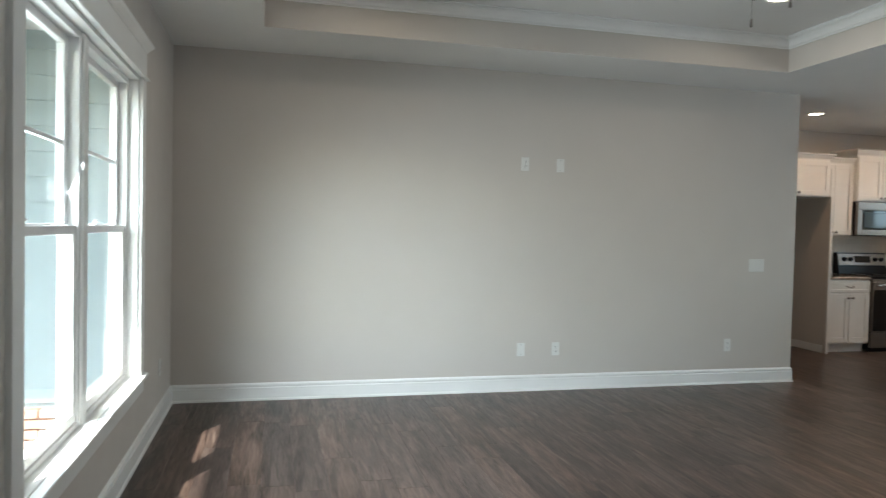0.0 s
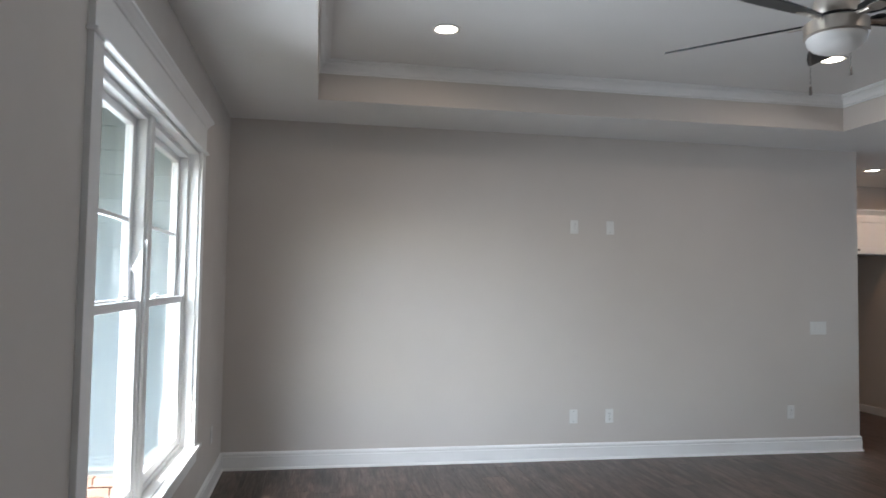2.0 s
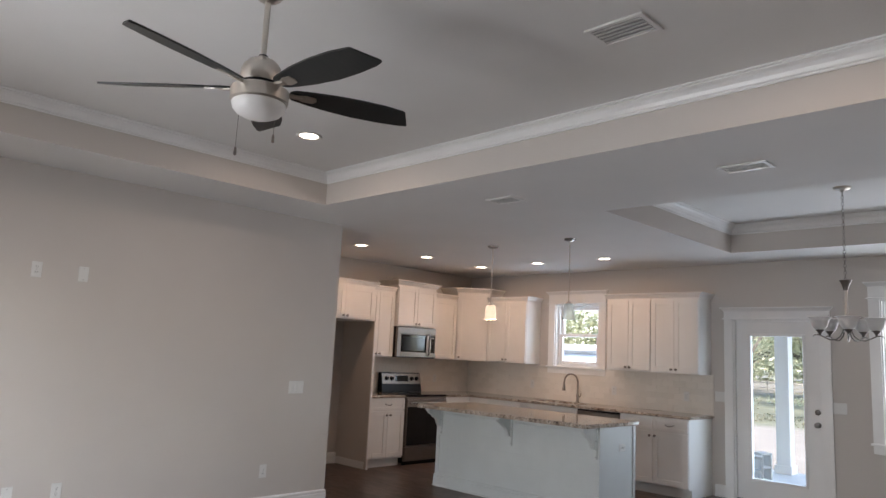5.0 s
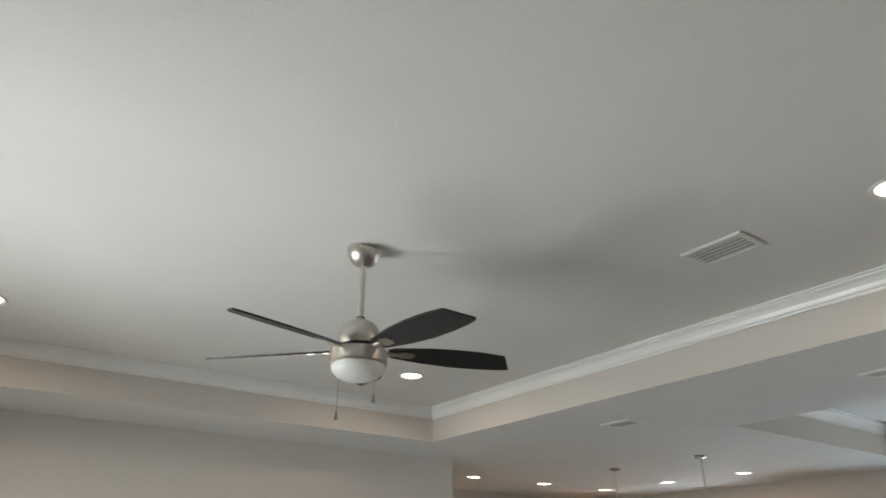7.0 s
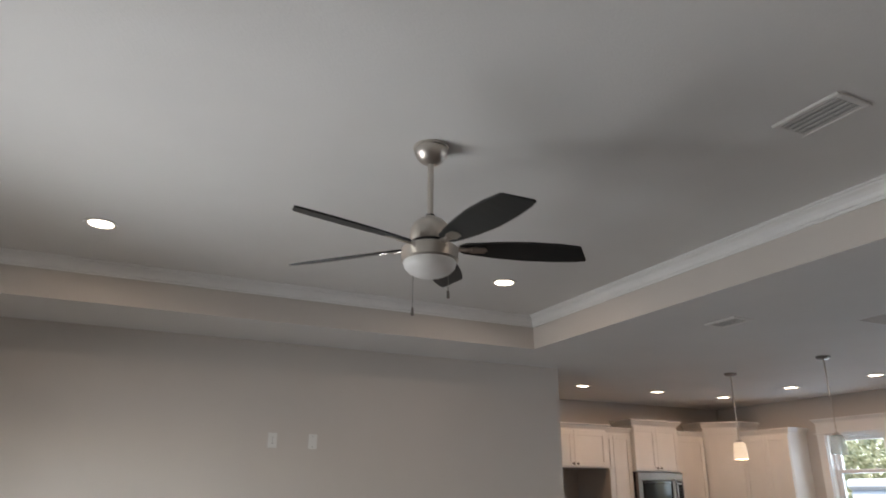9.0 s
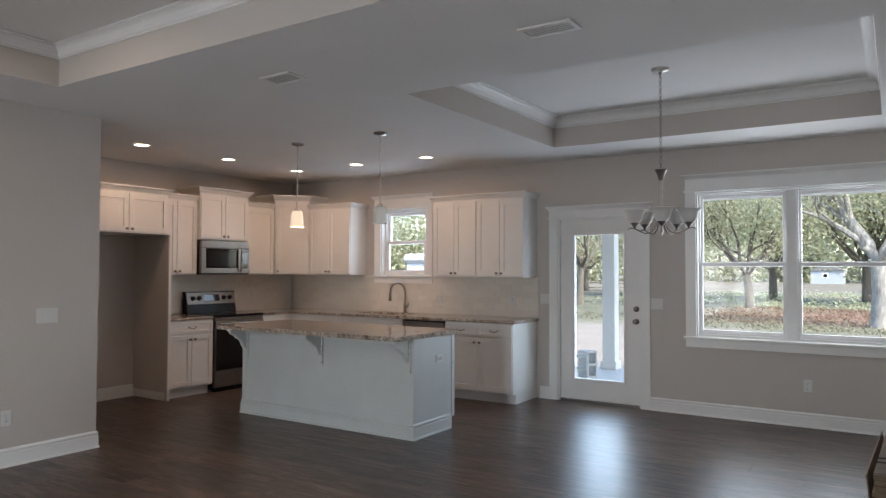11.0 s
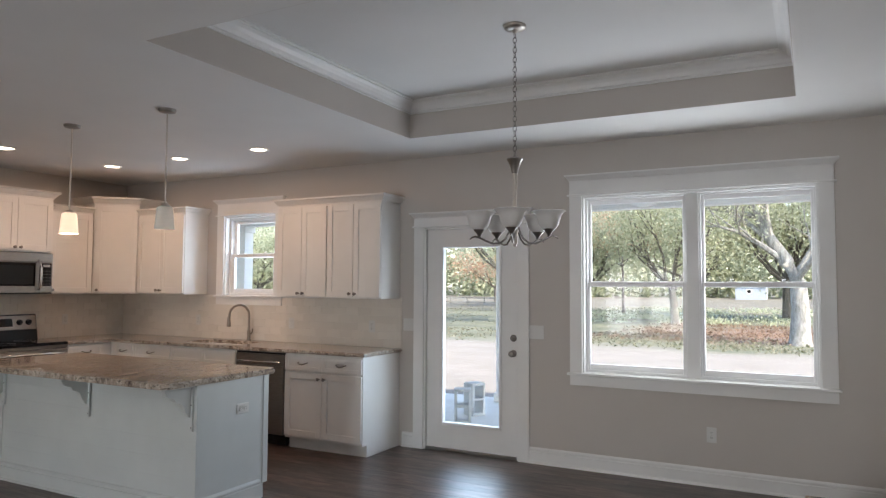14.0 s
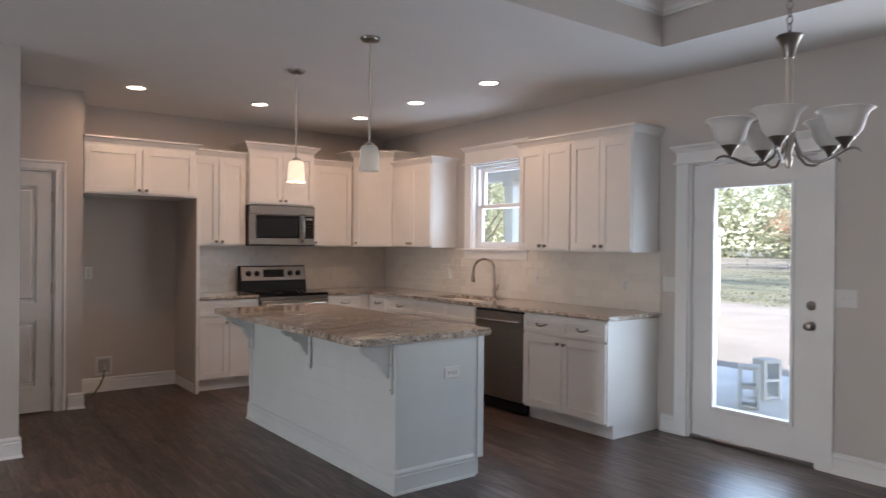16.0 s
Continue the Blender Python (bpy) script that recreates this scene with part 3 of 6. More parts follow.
def sash(thing_ob, u0, u1, z0, z1, y, bars=(), s=0.045, rails=(0.045, 0.036)):
    """One sash: frame and pane."""
    f = boxes((u0, u0 + s, y, y + 0.035, z0, z1), (u1 - s, u1, y, y + 0.035, z0, z1), (u0 + s, u1 - s, y, y + 0.035, z0, z0 + rails[0]), (u0 + s, u1 - s, y, y + 0.035, z1 - rails[1], z1), b=0.003)
    for zb in bars:
        box(f, u0 + s, u1 - s, y + 0.008, y + 0.027, zb - 0.009, zb + 0.009, 0.002)
    fr = part("sash", f, M_VINYL, thing_ob)
    g = part("pane", boxes((u0 + s - 0.004, u1 - s + 0.004, y + 0.015, y + 0.019, z0 + rails[0] - 0.004, z1 - rails[1] + 0.004)), M_GLASS, fr, "clear glass pane")
    g.visible_shadow = False


def window(name, m, w, z0, z1, units, label, zt, cas=0.1, bars=False, stool_out=0.045, rec=0.055, mull=0.07, fw=0.03, stile=0.045, bar_at=0.5):
    """Local x across the opening from 0 to w, the wall face at y = 0, the outside at +y."""
    t = tagged(thing(name, m, label, "window"), kind="structure")
    part("jamb", boxes((0, 0.018, 0, 0.15, z0, z1), (w - 0.018, w, 0, 0.15, z0, z1), (0.018, w - 0.018, 0, 0.15, z1 - 0.018, z1), b=0.001), M_TRIM, t)
    b1, b2 = boxes((-cas, 0.004, -0.02, 0, z0, z1), (w - 0.004, w + cas, -0.02, 0, z0, z1), b=0.001), bmesh.new()
    part("side_casing", b1, M_TRIM, t)
    b3 = bmesh.new()
    head_casing(b3, b2, -cas, w + cas, z1, zt)
    part("head_board", b3, M_TRIM, t)
    part("head_cap", b2, M_TRIM, t)
    part("sill", boxes((-cas - 0.02, w + cas + 0.02, -stool_out, 0.0, z0 - 0.022, z0), (0, w, 0, 0.16, z0 - 0.022, z0 + 0.002), b=0.003), M_TRIM, t)
    part("apron", boxes((-cas, w + cas, -0.02, 0, z0 - 0.105, z0 - 0.022), b=0.001), M_TRIM, t)
    uw = (w - 0.036 - mull * (units - 1)) / units
    for k in range(units):
        a = 0.018 + k * (uw + mull)
        part("window_frame", boxes((a, a + fw, rec, rec + 0.085, z0, z1 - 0.018), (a + uw - fw, a + uw, rec, rec + 0.085, z0, z1 - 0.018),
                                   (a + fw, a + uw - fw, rec, rec + 0.085, z0 + 0.002, z0 + 0.026), (a + fw, a + uw - fw, rec, rec + 0.085, z1 - 0.018 - fw * 0.93, z1 - 0.018), b=0.002), M_VINYL, t)
        zm = (z0 + z1) / 2 - 0.005
        zh = z1 - 0.018 - fw * 0.93
        sash(t, a + fw, a + uw - fw, z0 + 0.026, zm + 0.02, rec + 0.008, (), stile)
        sash(t, a + fw, a + uw - fw, zm - 0.018, zh, rec + 0.045, [zm + (zh - zm) * bar_at] if bars else (), stile)
        for lx in (0.28, 0.72):
            bm = bmesh.new()
            lxp = a + uw * lx
            box(bm, lxp - 0.022, lxp + 0.022, rec + 0.012, rec + 0.036, zm + 0.02, zm + 0.028, 0.002)
            tube(bm, [(lxp, rec + 0.024, zm + 0.028), (lxp - 0.008, rec + 0.02, zm + 0.04), (lxp + 0.018, rec + 0.012, zm + 0.042)], 0.005, 6)
            part("sash_lock", bm, M_VINYL, t)
        if k < units - 1:
            part("mullion", boxes((a + uw, a + uw + mull, rec - 0.012, rec + 0.09, z0, z1 - 0.018), b=0.003), M_TRIM, t)
    return t


# wall faces: local +x runs along the wall, local -y looks into the room
def on_east(y):
    return pose(XE, y, 0, 0, 0, -90)


def on_west(y):
    return pose(0, y, 0, 0, 0, 90)


window("window_1", on_west(WW[0]), WW[1] - WW[0], WW[2], WW[3], 2, "tall white double window with sashes, one bar across each upper sash", 2.43, bars=True, bar_at=0.45)
window("window_2", on_east(DW[1]), DW[1] - DW[0], DW[2], DW[3], 2, "wide white double window with moulded head casing", 2.465, mull=0.095, fw=0.014, stile=0.022)
window("window_3", on_east(KW[1]), KW[1] - KW[0], KW[2], KW[3], 1, "small white sash window above the sink", 2.47)


def glass_door():
    w = DD[1] - DD[0]
    t = tagged(thing("door_1", on_east(DD[1]), "white exterior door with a full-height glass pane, closed", "door"), kind="structure")
    cas = 0.1
    part("jamb", boxes((0, 0.02, 0, 0.15, 0.0, 2.055), (w - 0.02, w, 0, 0.15, 0.0, 2.055), (0, w, 0, 0.15, 2.055, 2.075), b=0.001), M_TRIM, t)
    part("side_casing", boxes((-cas, 0.004, -0.02, 0, 0, 2.07), (w - 0.004, w + cas, -0.02, 0, 0, 2.07), b=0.001), M_TRIM, t)
    a, b = bmesh.new(), bmesh.new()
    head_casing(a, b, -cas, w + cas, 2.07, 2.21)
    part("head_board", a, M_TRIM, t)
    part("head_cap", b, M_TRIM, t)
    part("threshold", boxes((0, w, 0.01, 0.16, -0.02, 0.022), b=0.004), M_DARKNICKEL, t, "dark metal threshold")
    s0, s1, y0, y1 = 0.023, w - 0.023, 0.03, 0.074
    g0, g1, gz0, gz1 = DD[1] + 2.52, DD[1] + 3.085, 0.262, 1.875
    slab = part("slab", boxes((s0, g0, y0, y1, 0.025, 2.05), (g1, s1, y0, y1, 0.025, 2.05), (g0, g1, y0, y1, 0.025, gz0), (g0, g1, y0, y1, gz1, 2.05)), M_DOOR, t)
    bm = bmesh.new()
    for a0, a1, c0, c1 in ((g0 - 0.028, g0, gz0 - 0.028, gz1 + 0.028), (g1, g1 + 0.028, gz0 - 0.028, gz1 + 0.028)):
        box(bm, a0, a1, y0 - 0.010, y0, c0, c1, 0.004)
    for c0, c1 in ((gz0 - 0.028, gz0), (gz1, gz1 + 0.028)):
        box(bm, g0, g1, y0 - 0.010, y0, c0, c1, 0.004)
    part("glazing_bead", bm, M_DOOR, slab)
    p = part("pane", boxes((g0 - 0.003, g1 + 0.003, 0.05, 0.054, gz0 - 0.003, gz1 + 0.003)), M_GLASS, slab, "clear glass pane")
    p.visible_shadow = False
    kx = DD[1] + 3.225
    for kz, big in ((0.925, True), (1.06, False)):
        bm = bmesh.new()
        lathe(bm, [(0.001, 0), (0.031, 0), (0.031, 0.006), (0.026, 0.011), (0.012, 0.013)] + ([(0.011, 0.035), (0.022, 0.042), (0.028, 0.055), (0.024, 0.067), (0.008, 0.072), (0.001, 0.072)] if big else [(0.012, 0.018), (0.001, 0.018)]), 20)
        if not big:
            box(bm, -0.005, 0.005, -0.017, 0.017, 0.018, 0.03, 0.002)
        bmesh.ops.transform(bm, matrix=pose(kx, y0, kz, 90), verts=bm.verts)
        part("door_knob" if big else "deadbolt", bm, M_DARKNICKEL, slab, "satin nickel", smooth=True)


glass_door()


def panel_door():
    w = HD[1] - HD[0]
    t = tagged(thing("door_2", pose(HD[0], YP, 0), "white two-panel interior door, closed, in a white casing", "door"), kind="structure")
    part("jamb", boxes((0, 0.02, 0, 0.12, 0.0, 2.03), (w - 0.02, w, 0, 0.12, 0.0, 2.03), (0, w, 0, 0.12, 2.03, 2.05), b=0.001), M_TRIM, t)
    cb = boxes((-0.075, 0.006, -0.012, 0, 0, 2.045), (w - 0.006, w + 0.075, -0.012, 0, 0, 2.045), (-0.075, w + 0.075, -0.012, 0, 2.045, 2.12), b=0.002)
    box(cb, w + 0.055, w + 0.078, -0.018, -0.01, 0, 2.12, 0.004)
    box(cb, -0.078, -0.055, -0.018, -0.01, 0, 2.12, 0.004)
    box(cb, -0.078, w + 0.078, -0.018, -0.01, 2.10, 2.123, 0.004)
    part("casing", cb, M_TRIM, t)
    s0, s1 = 0.023, w - 0.023
    bm = boxes((s0, s1, 0.02, 0.05, 0.012, 2.027))
    for a0, a1, c0, c1 in ((s0, s0 + 0.115, 0.012, 2.027), (s1 - 0.115, s1, 0.012, 2.027), (s0 + 0.115, s1 - 0.115, 0.012, 0.23), (s0 + 0.115, s1 - 0.115, 0.78, 0.93), (s0 + 0.115, s1 - 0.115, 1.90, 2.027)):
        box(bm, a0, a1, 0.008, 0.02, c0, c1)
    for c0, c1 in ((0.26, 0.75), (0.96, 1.87)):
        box(bm, s0 + 0.145, s1 - 0.145, 0.010, 0.02, c0, c1, 0.008)
    part("slab", bm, M_DOOR, t)
    for z in (0.25, 1.05, 1.82):
        bm = bmesh.new()
        tube(bm, [(w - 0.022, 0.004, z - 0.045), (w - 0.022, 0.004, z + 0.045)], 0.007, 8)
        part("hinge", bm, M_NICKEL, t, "nickel hinge")


panel_door()


# ---- cabinets: local x along the width, front at y = 0 looking to -y, depth to +y ----
def shaker(name, t, x0, x1, z0, z1, rail=0.058, y=-0.02, m=None):
    """A framed front: a recessed panel that carries two stiles and two rails."""
    def piece(n, parent, *dims, b=0.0):
        bm = bmesh.new()
        box(bm, *dims, b)
        if m:
            bmesh.ops.transform(bm, matrix=m, verts=bm.verts)
        return part(n, bm, M_CAB, parent)
    d = piece(name, t, x0 + rail - 0.003, x1 - rail + 0.003, y + 0.009, -0.002, z0 + rail - 0.003, z1 - rail + 0.003)
    for n, a, b, c, e in (("stile", x0, x0 + rail, z0, z1), ("stile", x1 - rail, x1, z0, z1), ("rail", x0 + rail, x1 - rail, z0, z0 + rail), ("rail", x0 + rail, x1 - rail, z1 - rail, z1)):
        piece(n, d, a, b, y, -0.001, c, e, b=0.0012)
    return d


def knob(parent, x, z, y=-0.02):
    bm = bmesh.new()
    lathe(bm, [(0.001, 0), (0.009, 0), (0.006, 0.006), (0.006, 0.014), (0.013, 0.019), (0.016, 0.025), (0.012, 0.031), (0.001, 0.032)], 14)
    bmesh.ops.transform(bm, matrix=pose(x, y, z, 90), verts=bm.verts)
    part("knob", bm, M_DARKNICKEL, parent, "satin nickel knob", smooth=True)


def pull(parent, x, z, y=-0.02, w=0.1):
    bm = bmesh.new()
    pts = [(x - w / 2, y, z + 0.006), (x - w / 2, y - 0.018, z + 0.004), (x - w / 4, y - 0.027, z - 0.006), (x, y - 0.03, z - 0.009), (x + w / 4, y - 0.027, z - 0.006), (x + w / 2, y - 0.018, z + 0.004), (x + w / 2, y, z + 0.006)]
    tube(bm, pts, [0.006, 0.005, 0.006, 0.007, 0.006, 0.005, 0.006], 8)
    part("handle", bm, M_DARKNICKEL, parent, "satin nickel bow handle", smooth=True)


def door_front(t, x0, x1, z0, z1, kx, kz):
    d = shaker("cabinet_door", t, x0 + 0.002, x1 - 0.002, z0 + 0.002, z1 - 0.002)
    knob(d, kx, kz)


def drawer_front(t, x0, x1, z0, z1, handles=(0.5,), rail=0.035):
    d = shaker("drawer_front", t, x0 + 0.002, x1 - 0.002, z0 + 0.002, z1 - 0.002, rail)
    for h in handles:
        pull(d, x0 + (x1 - x0) * h, (z0 + z1) / 2)


CROWN = [(0, 0.0), (0.006, 0.0), (0.008, 0.012), (0.016, 0.02), (0.036, 0.048), (0.05, 0.056), (0.05, 0.072), (0, 0.072)]


def cabinet_crown(t, w, d, z, left=True, right=True, grow=1.0):
    pts = ([(0, d)] if left else []) + [(0, 0), (w, 0)] + ([(w, d)] if right else [])
    bm = bmesh.new()
    sweep(bm, pts, [(-0.002 if o == 0 else o * grow, z + h * grow) for o, h in CROWN])
    part("crown", bm, M_CAB, t)


def upper(m, w, d, z0, z1, doors, label, crown=(True, True), grow=1.0):
    t = thing("wall_cabinet", m, label, "cabinet", "wall cabinets of the kitchen")
    part("body", boxes((0, w, 0, d, z0, z1), b=0.001), M_CAB, t)
    dz1 = z1 - 0.02
    n = doors
    for k in range(n):
        a, b = 0.004 + (w - 0.008) * k / n, 0.004 + (w - 0.008) * (k + 1) / n
        kx = (b - 0.03) if (k % 2 == 0 and n > 1) else (a + 0.03)
        door_front(t, a, b, z0 + 0.012, dz1, kx, z0 + 0.045)
    cabinet_crown(t, w, d, z1 - 0.006, *crown, grow)
    return t


YU = YK - 0.33
upper(pose(6.205, YK - 0.61, 0), 0.965, 0.608, 1.865, 2.31, 2, "white shaker cabinet above the empty refrigerator space", (False, True))
upper(pose(7.205, YU, 0), 0.57, 0.328, 1.41, 2.31, 2, "white shaker wall cabinet with two tall doors", (False, False))
upper(pose(7.78, YK - 0.385, 0), 0.745, 0.383, 1.845, 2.415, 2, "raised white shaker cabinet above the microwave", (True, True), 1.15)
upper(pose(8.53, YU, 0), 0.5, 0.328, 1.41, 2.31, 1, "narrow white shaker wall cabinet with one door", (False, False))
XU = XE - 0.33
upper(pose(XU, 1.255, 0, 0, 0, -90), 0.745, 0.328, 1.41, 2.31, 2, "white shaker wall cabinet beside the kitchen window", (False, True))
upper(pose(XU, -0.825, 0, 0, 0, -90), 0.615, 0.328, 1.395, 2.31, 2, "white shaker wall cabinet, two doors, next to the sink window", (True, False))
upper(pose(XU, -1.442, 0, 0, 0, -90), 0.618, 0.328, 1.395, 2.31, 2, "white shaker wall cabinet, two doors, at the end of the run", (False, True))


def corner_upper():
    t = thing("corner_wall_cabinet", pose(XE, YK, 0), "tall white diagonal corner wall cabinet with one door", "cabinet", "wall cabinets of the kitchen")
    c, d, z0, z1 = 0.665, 0.33, 1.41, 2.43
    out = [(0, 0), (-c, 0), (-c, -d), (-d, -c), (0, -c)]
    bm = bmesh.new()
    prism(bm, [(x * 0.998 - 0.001, y * 0.998 - 0.001) for x, y in out], "z", z0, z1)
    part("body", bm, M_CAB, t)
    L = math.hypot(c - d, c - d)
    dr = shaker("cabinet_door", t, 0.02, L - 0.02, z0 + 0.012, z1 - 0.03, m=pose(-c, -d, 0, 0, 0, -45))
    k = bmesh.new()
    lathe(k, [(0.001, 0), (0.009, 0), (0.006, 0.006), (0.006, 0.014), (0.013, 0.019), (0.016, 0.025), (0.012, 0.031), (0.001, 0.032)], 14)
    bmesh.ops.transform(k, matrix=pose(-c, -d, 0, 0, 0, -45) @ pose(0.05, -0.02, z0 + 0.045, 90), verts=k.verts)
    part("knob", k, M_DARKNICKEL, dr, "satin nickel knob", smooth=True)
    bm = bmesh.new()
    sweep(bm, [(-c, -0.002), (-c, -d), (-d, -c), (-0.002, -c)], [(-0.002 if o == 0 else o * 1.15, z1 - 0.006 + h * 1.15) for o, h in CROWN])
    part("crown", bm, M_CAB, t)


corner_upper()
YB, XB, CT = YK - 0.61, XE - 0.61, 0.885


def base(m, w, fronts, label, d=0.608):
    """fronts: list of ('drawer'|'door'|'false', x0, x1, z0, z1, knob x)."""
    t = thing("base_cabinet", m, label, "cabinet", "base cabinets of the kitchen")
    part("body", boxes((0, w, 0, d, 0.105, CT), b=0.001), M_CAB, t)
    part("toe_kick", boxes((0, w, 0.07, d, 0.0, 0.105)), M_CAB, t)
    for f in fronts:
        if f[0] == "drawer":
            drawer_front(t, *f[1:5], f[5])
        elif f[0] == "false":
            drawer_front(t, *f[1:5], ())
        else:
            door_front(t, *f[1:5], f[5], f[4] - 0.05)
    return t


DZ = (0.73, 0.868)
base(pose(7.205, YB, 0), 0.6, [("drawer", 0.004, 0.596, *DZ, (0.5,)), ("door", 0.004, 0.3, 0.125, 0.715, 0.268), ("door", 0.3, 0.596, 0.125, 0.715, 0.332)], "white shaker base cabinet with drawer and two doors by the range")
base(pose(8.58, YB, 0), 0.524, [("drawer", 0.004, 0.42, *DZ, (0.5,)), ("door", 0.004, 0.42, 0.125, 0.715, 0.05)], "white shaker base cabinet with one drawer, in the corner")
base(pose(XB, 1.308, 0, 0, 0, -90), 0.378, [("drawer", 0.09, 0.374, *DZ, (0.5,)), ("door", 0.09, 0.374, 0.125, 0.715, 0.33)], "narrow white shaker base cabinet with one drawer")
base(pose(XB, 0.928, 0, 0, 0, -90), 0.575, [("drawer", 0.004, 0.571, *DZ, (0.5,)), ("door", 0.004, 0.571, 0.125, 0.715, 0.05)], "white shaker base cabinet with a wide drawer")
base(pose(XB, 0.35, 0, 0, 0, -90), 0.915, [("false", 0.004, 0.457, *DZ), ("false", 0.457, 0.911, *DZ), ("door", 0.004, 0.457, 0.125, 0.715, 0.425), ("door", 0.457, 0.911, 0.125, 0.715, 0.49)], "white shaker sink cabinet with false drawer fronts")
base(pose(XB, -1.185, 0, 0, 0, -90), 0.875, [("drawer", 0.004, 0.437, *DZ, (0.5,)), ("drawer", 0.437, 0.871, *DZ, (0.5,)), ("door", 0.004, 0.437, 0.125, 0.715, 0.405), ("door", 0.437, 0.871, 0.125, 0.715, 0.47)], "white shaker end cabinet with two drawers over two doors")
# side sheet in the wall greige, front strip in the cabinet white
rp = thing("refrigerator_panel", pose(7.173, YK, 0), "greige tall panel beside the refrigerator alcove", "panel")
part("side_sheet", boxes((0.0, 0.027, -0.63, 0, 0.0, 1.865), b=0.001), M_WALL, rp)
part("front_strip", boxes((-0.002, 0.029, -0.65, -0.631, 0.0, 1.865), b=0.002), M_CAB, rp, "white edge strip")
part("foot_block", boxes((-0.006, 0.0, -0.60, -0.02, 0.0, 0.09), b=0.002), M_TRIM, rp, "white base block")


def slab_edge(bm, outline, z0, z1, r=0.012):
    prism(bm, outline, "z", z0, z1)
    es = [e for e in bm.edges if abs(e.verts[0].co.z - e.verts[1].co.z) < 1e-5]
    bmesh.ops.bevel(bm, geom=es, offset=r, segments=3, affect="EDGES")


CZ = (CT, 0.92)
bm = bmesh.new()
slab_edge(bm, [(7.2, YB - 0.03), (7.808, YB - 0.03), (7.808, YK - 0.001), (7.2, YK - 0.001)], *CZ)
tagged(part("countertop", bm, M_GRANITE, smooth=True), "short polished brown granite countertop beside the range", "countertop")
SK = (-0.49, 0.28, XE - 0.51, XE - 0.14)   # sink cutout: y0, y1, x0, x1


def long_counter():
    f, b, y1 = XB - 0.03, XE - 0.001, YK - 0.001
    bm = bmesh.new()
    out = [(8.576, YB - 0.03), (f, YB - 0.03), (f, -2.095), (b, -2.095), (b, y1), (8.576, y1)]
    slab_edge(bm, out, *CZ)
    me = mesh_of("countertop", bm, M_GRANITE, True)
    ob = new("countertop", me)
    cut = bmesh.new()
    box(cut, SK[2], SK[3], SK[0], SK[1], 0.8, 1.0, 0.03)
    cb = new("cutter", mesh_of("cutter", cut, M_GRANITE))
    md = ob.modifiers.new("hole", "BOOLEAN")
    md.object, md.operation = cb, "DIFFERENCE"
    dg = bpy.context.evaluated_depsgraph_get()
    done = bpy.data.meshes.new_from_object(ob.evaluated_get(dg))
    ob.modifiers.clear()
    ob.data = done
    bpy.data.objects.remove(cb)
    tagged(ob, "long L-shaped polished brown and beige granite countertop", "countertop")


long_counter()


def sink():
    t = thing("sink", pose((SK[2] + SK[3]) / 2, (SK[0] + SK[1]) / 2, 0.70), "undermount stainless steel kitchen sink", "sink")
    w, l = (SK[3] - SK[2]) / 2 + 0.01, (SK[1] - SK[0]) / 2 + 0.01
    bm = boxes((-w, w, -l, l, -0.01, 0.0), (-w - 0.004, -w, -l, l, -0.01, 0.184), (w, w + 0.004, -l, l, -0.01, 0.184), (-w, w, -l - 0.004, -l, -0.01, 0.184), (-w, w, l, l + 0.004, -0.01, 0.184))
    part("basin", bm, M_STEEL, t)
    bm = bmesh.new()
    lathe(bm, [(0.001, 0.001), (0.045, 0.001), (0.045, 0.006), (0.03, 0.003), (0.001, 0.003)], 20)
    part("drain", bm, M_STEELH, t)


sink()


def faucet():
    t = thing("faucet", pose(XE - 0.085, -0.215, 0.92), "brushed nickel gooseneck pull-down kitchen faucet", "faucet")
    bm = bmesh.new()
    lathe(bm, [(0.001, 0), (0.028, 0), (0.028, 0.008), (0.02, 0.016), (0.017, 0.05), (0.019, 0.10), (0.015, 0.115), (0.001, 0.116)], 18)
    part("base", bm, M_FAUCET, t, smooth=True)
    dx, dy = -0.93, 0.37
    prof = [(0, 0.11), (0, 0.26)] + [(0.11 - 0.11 * math.cos(radians(a)), 0.275 + 0.11 * math.sin(radians(a))) for a in range(0, 181, 12)] + [(0.224, 0.24)]
    bm = bmesh.new()
    tube(bm, [(dx * o, dy * o, z) for o, z in prof], 0.0125, 12)
    part("spout", bm, M_FAUCET, t, smooth=True)
    bm = bmesh.new()
    lathe(bm, [(0.001, 0.158), (0.018, 0.158), (0.022, 0.166), (0.021, 0.19), (0.017, 0.225), (0.0145, 0.262), (0.001, 0.264)], 16, dx * 0.225, dy * 0.225)
    part("spray_head", bm, M_FAUCET, t, smooth=True)
    bm = bmesh.new()
    tube(bm, [(0, -0.01, 0.075), (0, -0.035, 0.08), (-0.005, -0.055, 0.10), (-0.008, -0.062, 0.135)], [0.011, 0.010, 0.007, 0.006], 10)
    part("lever", bm, M_FAUCET, t, smooth=True)


faucet()


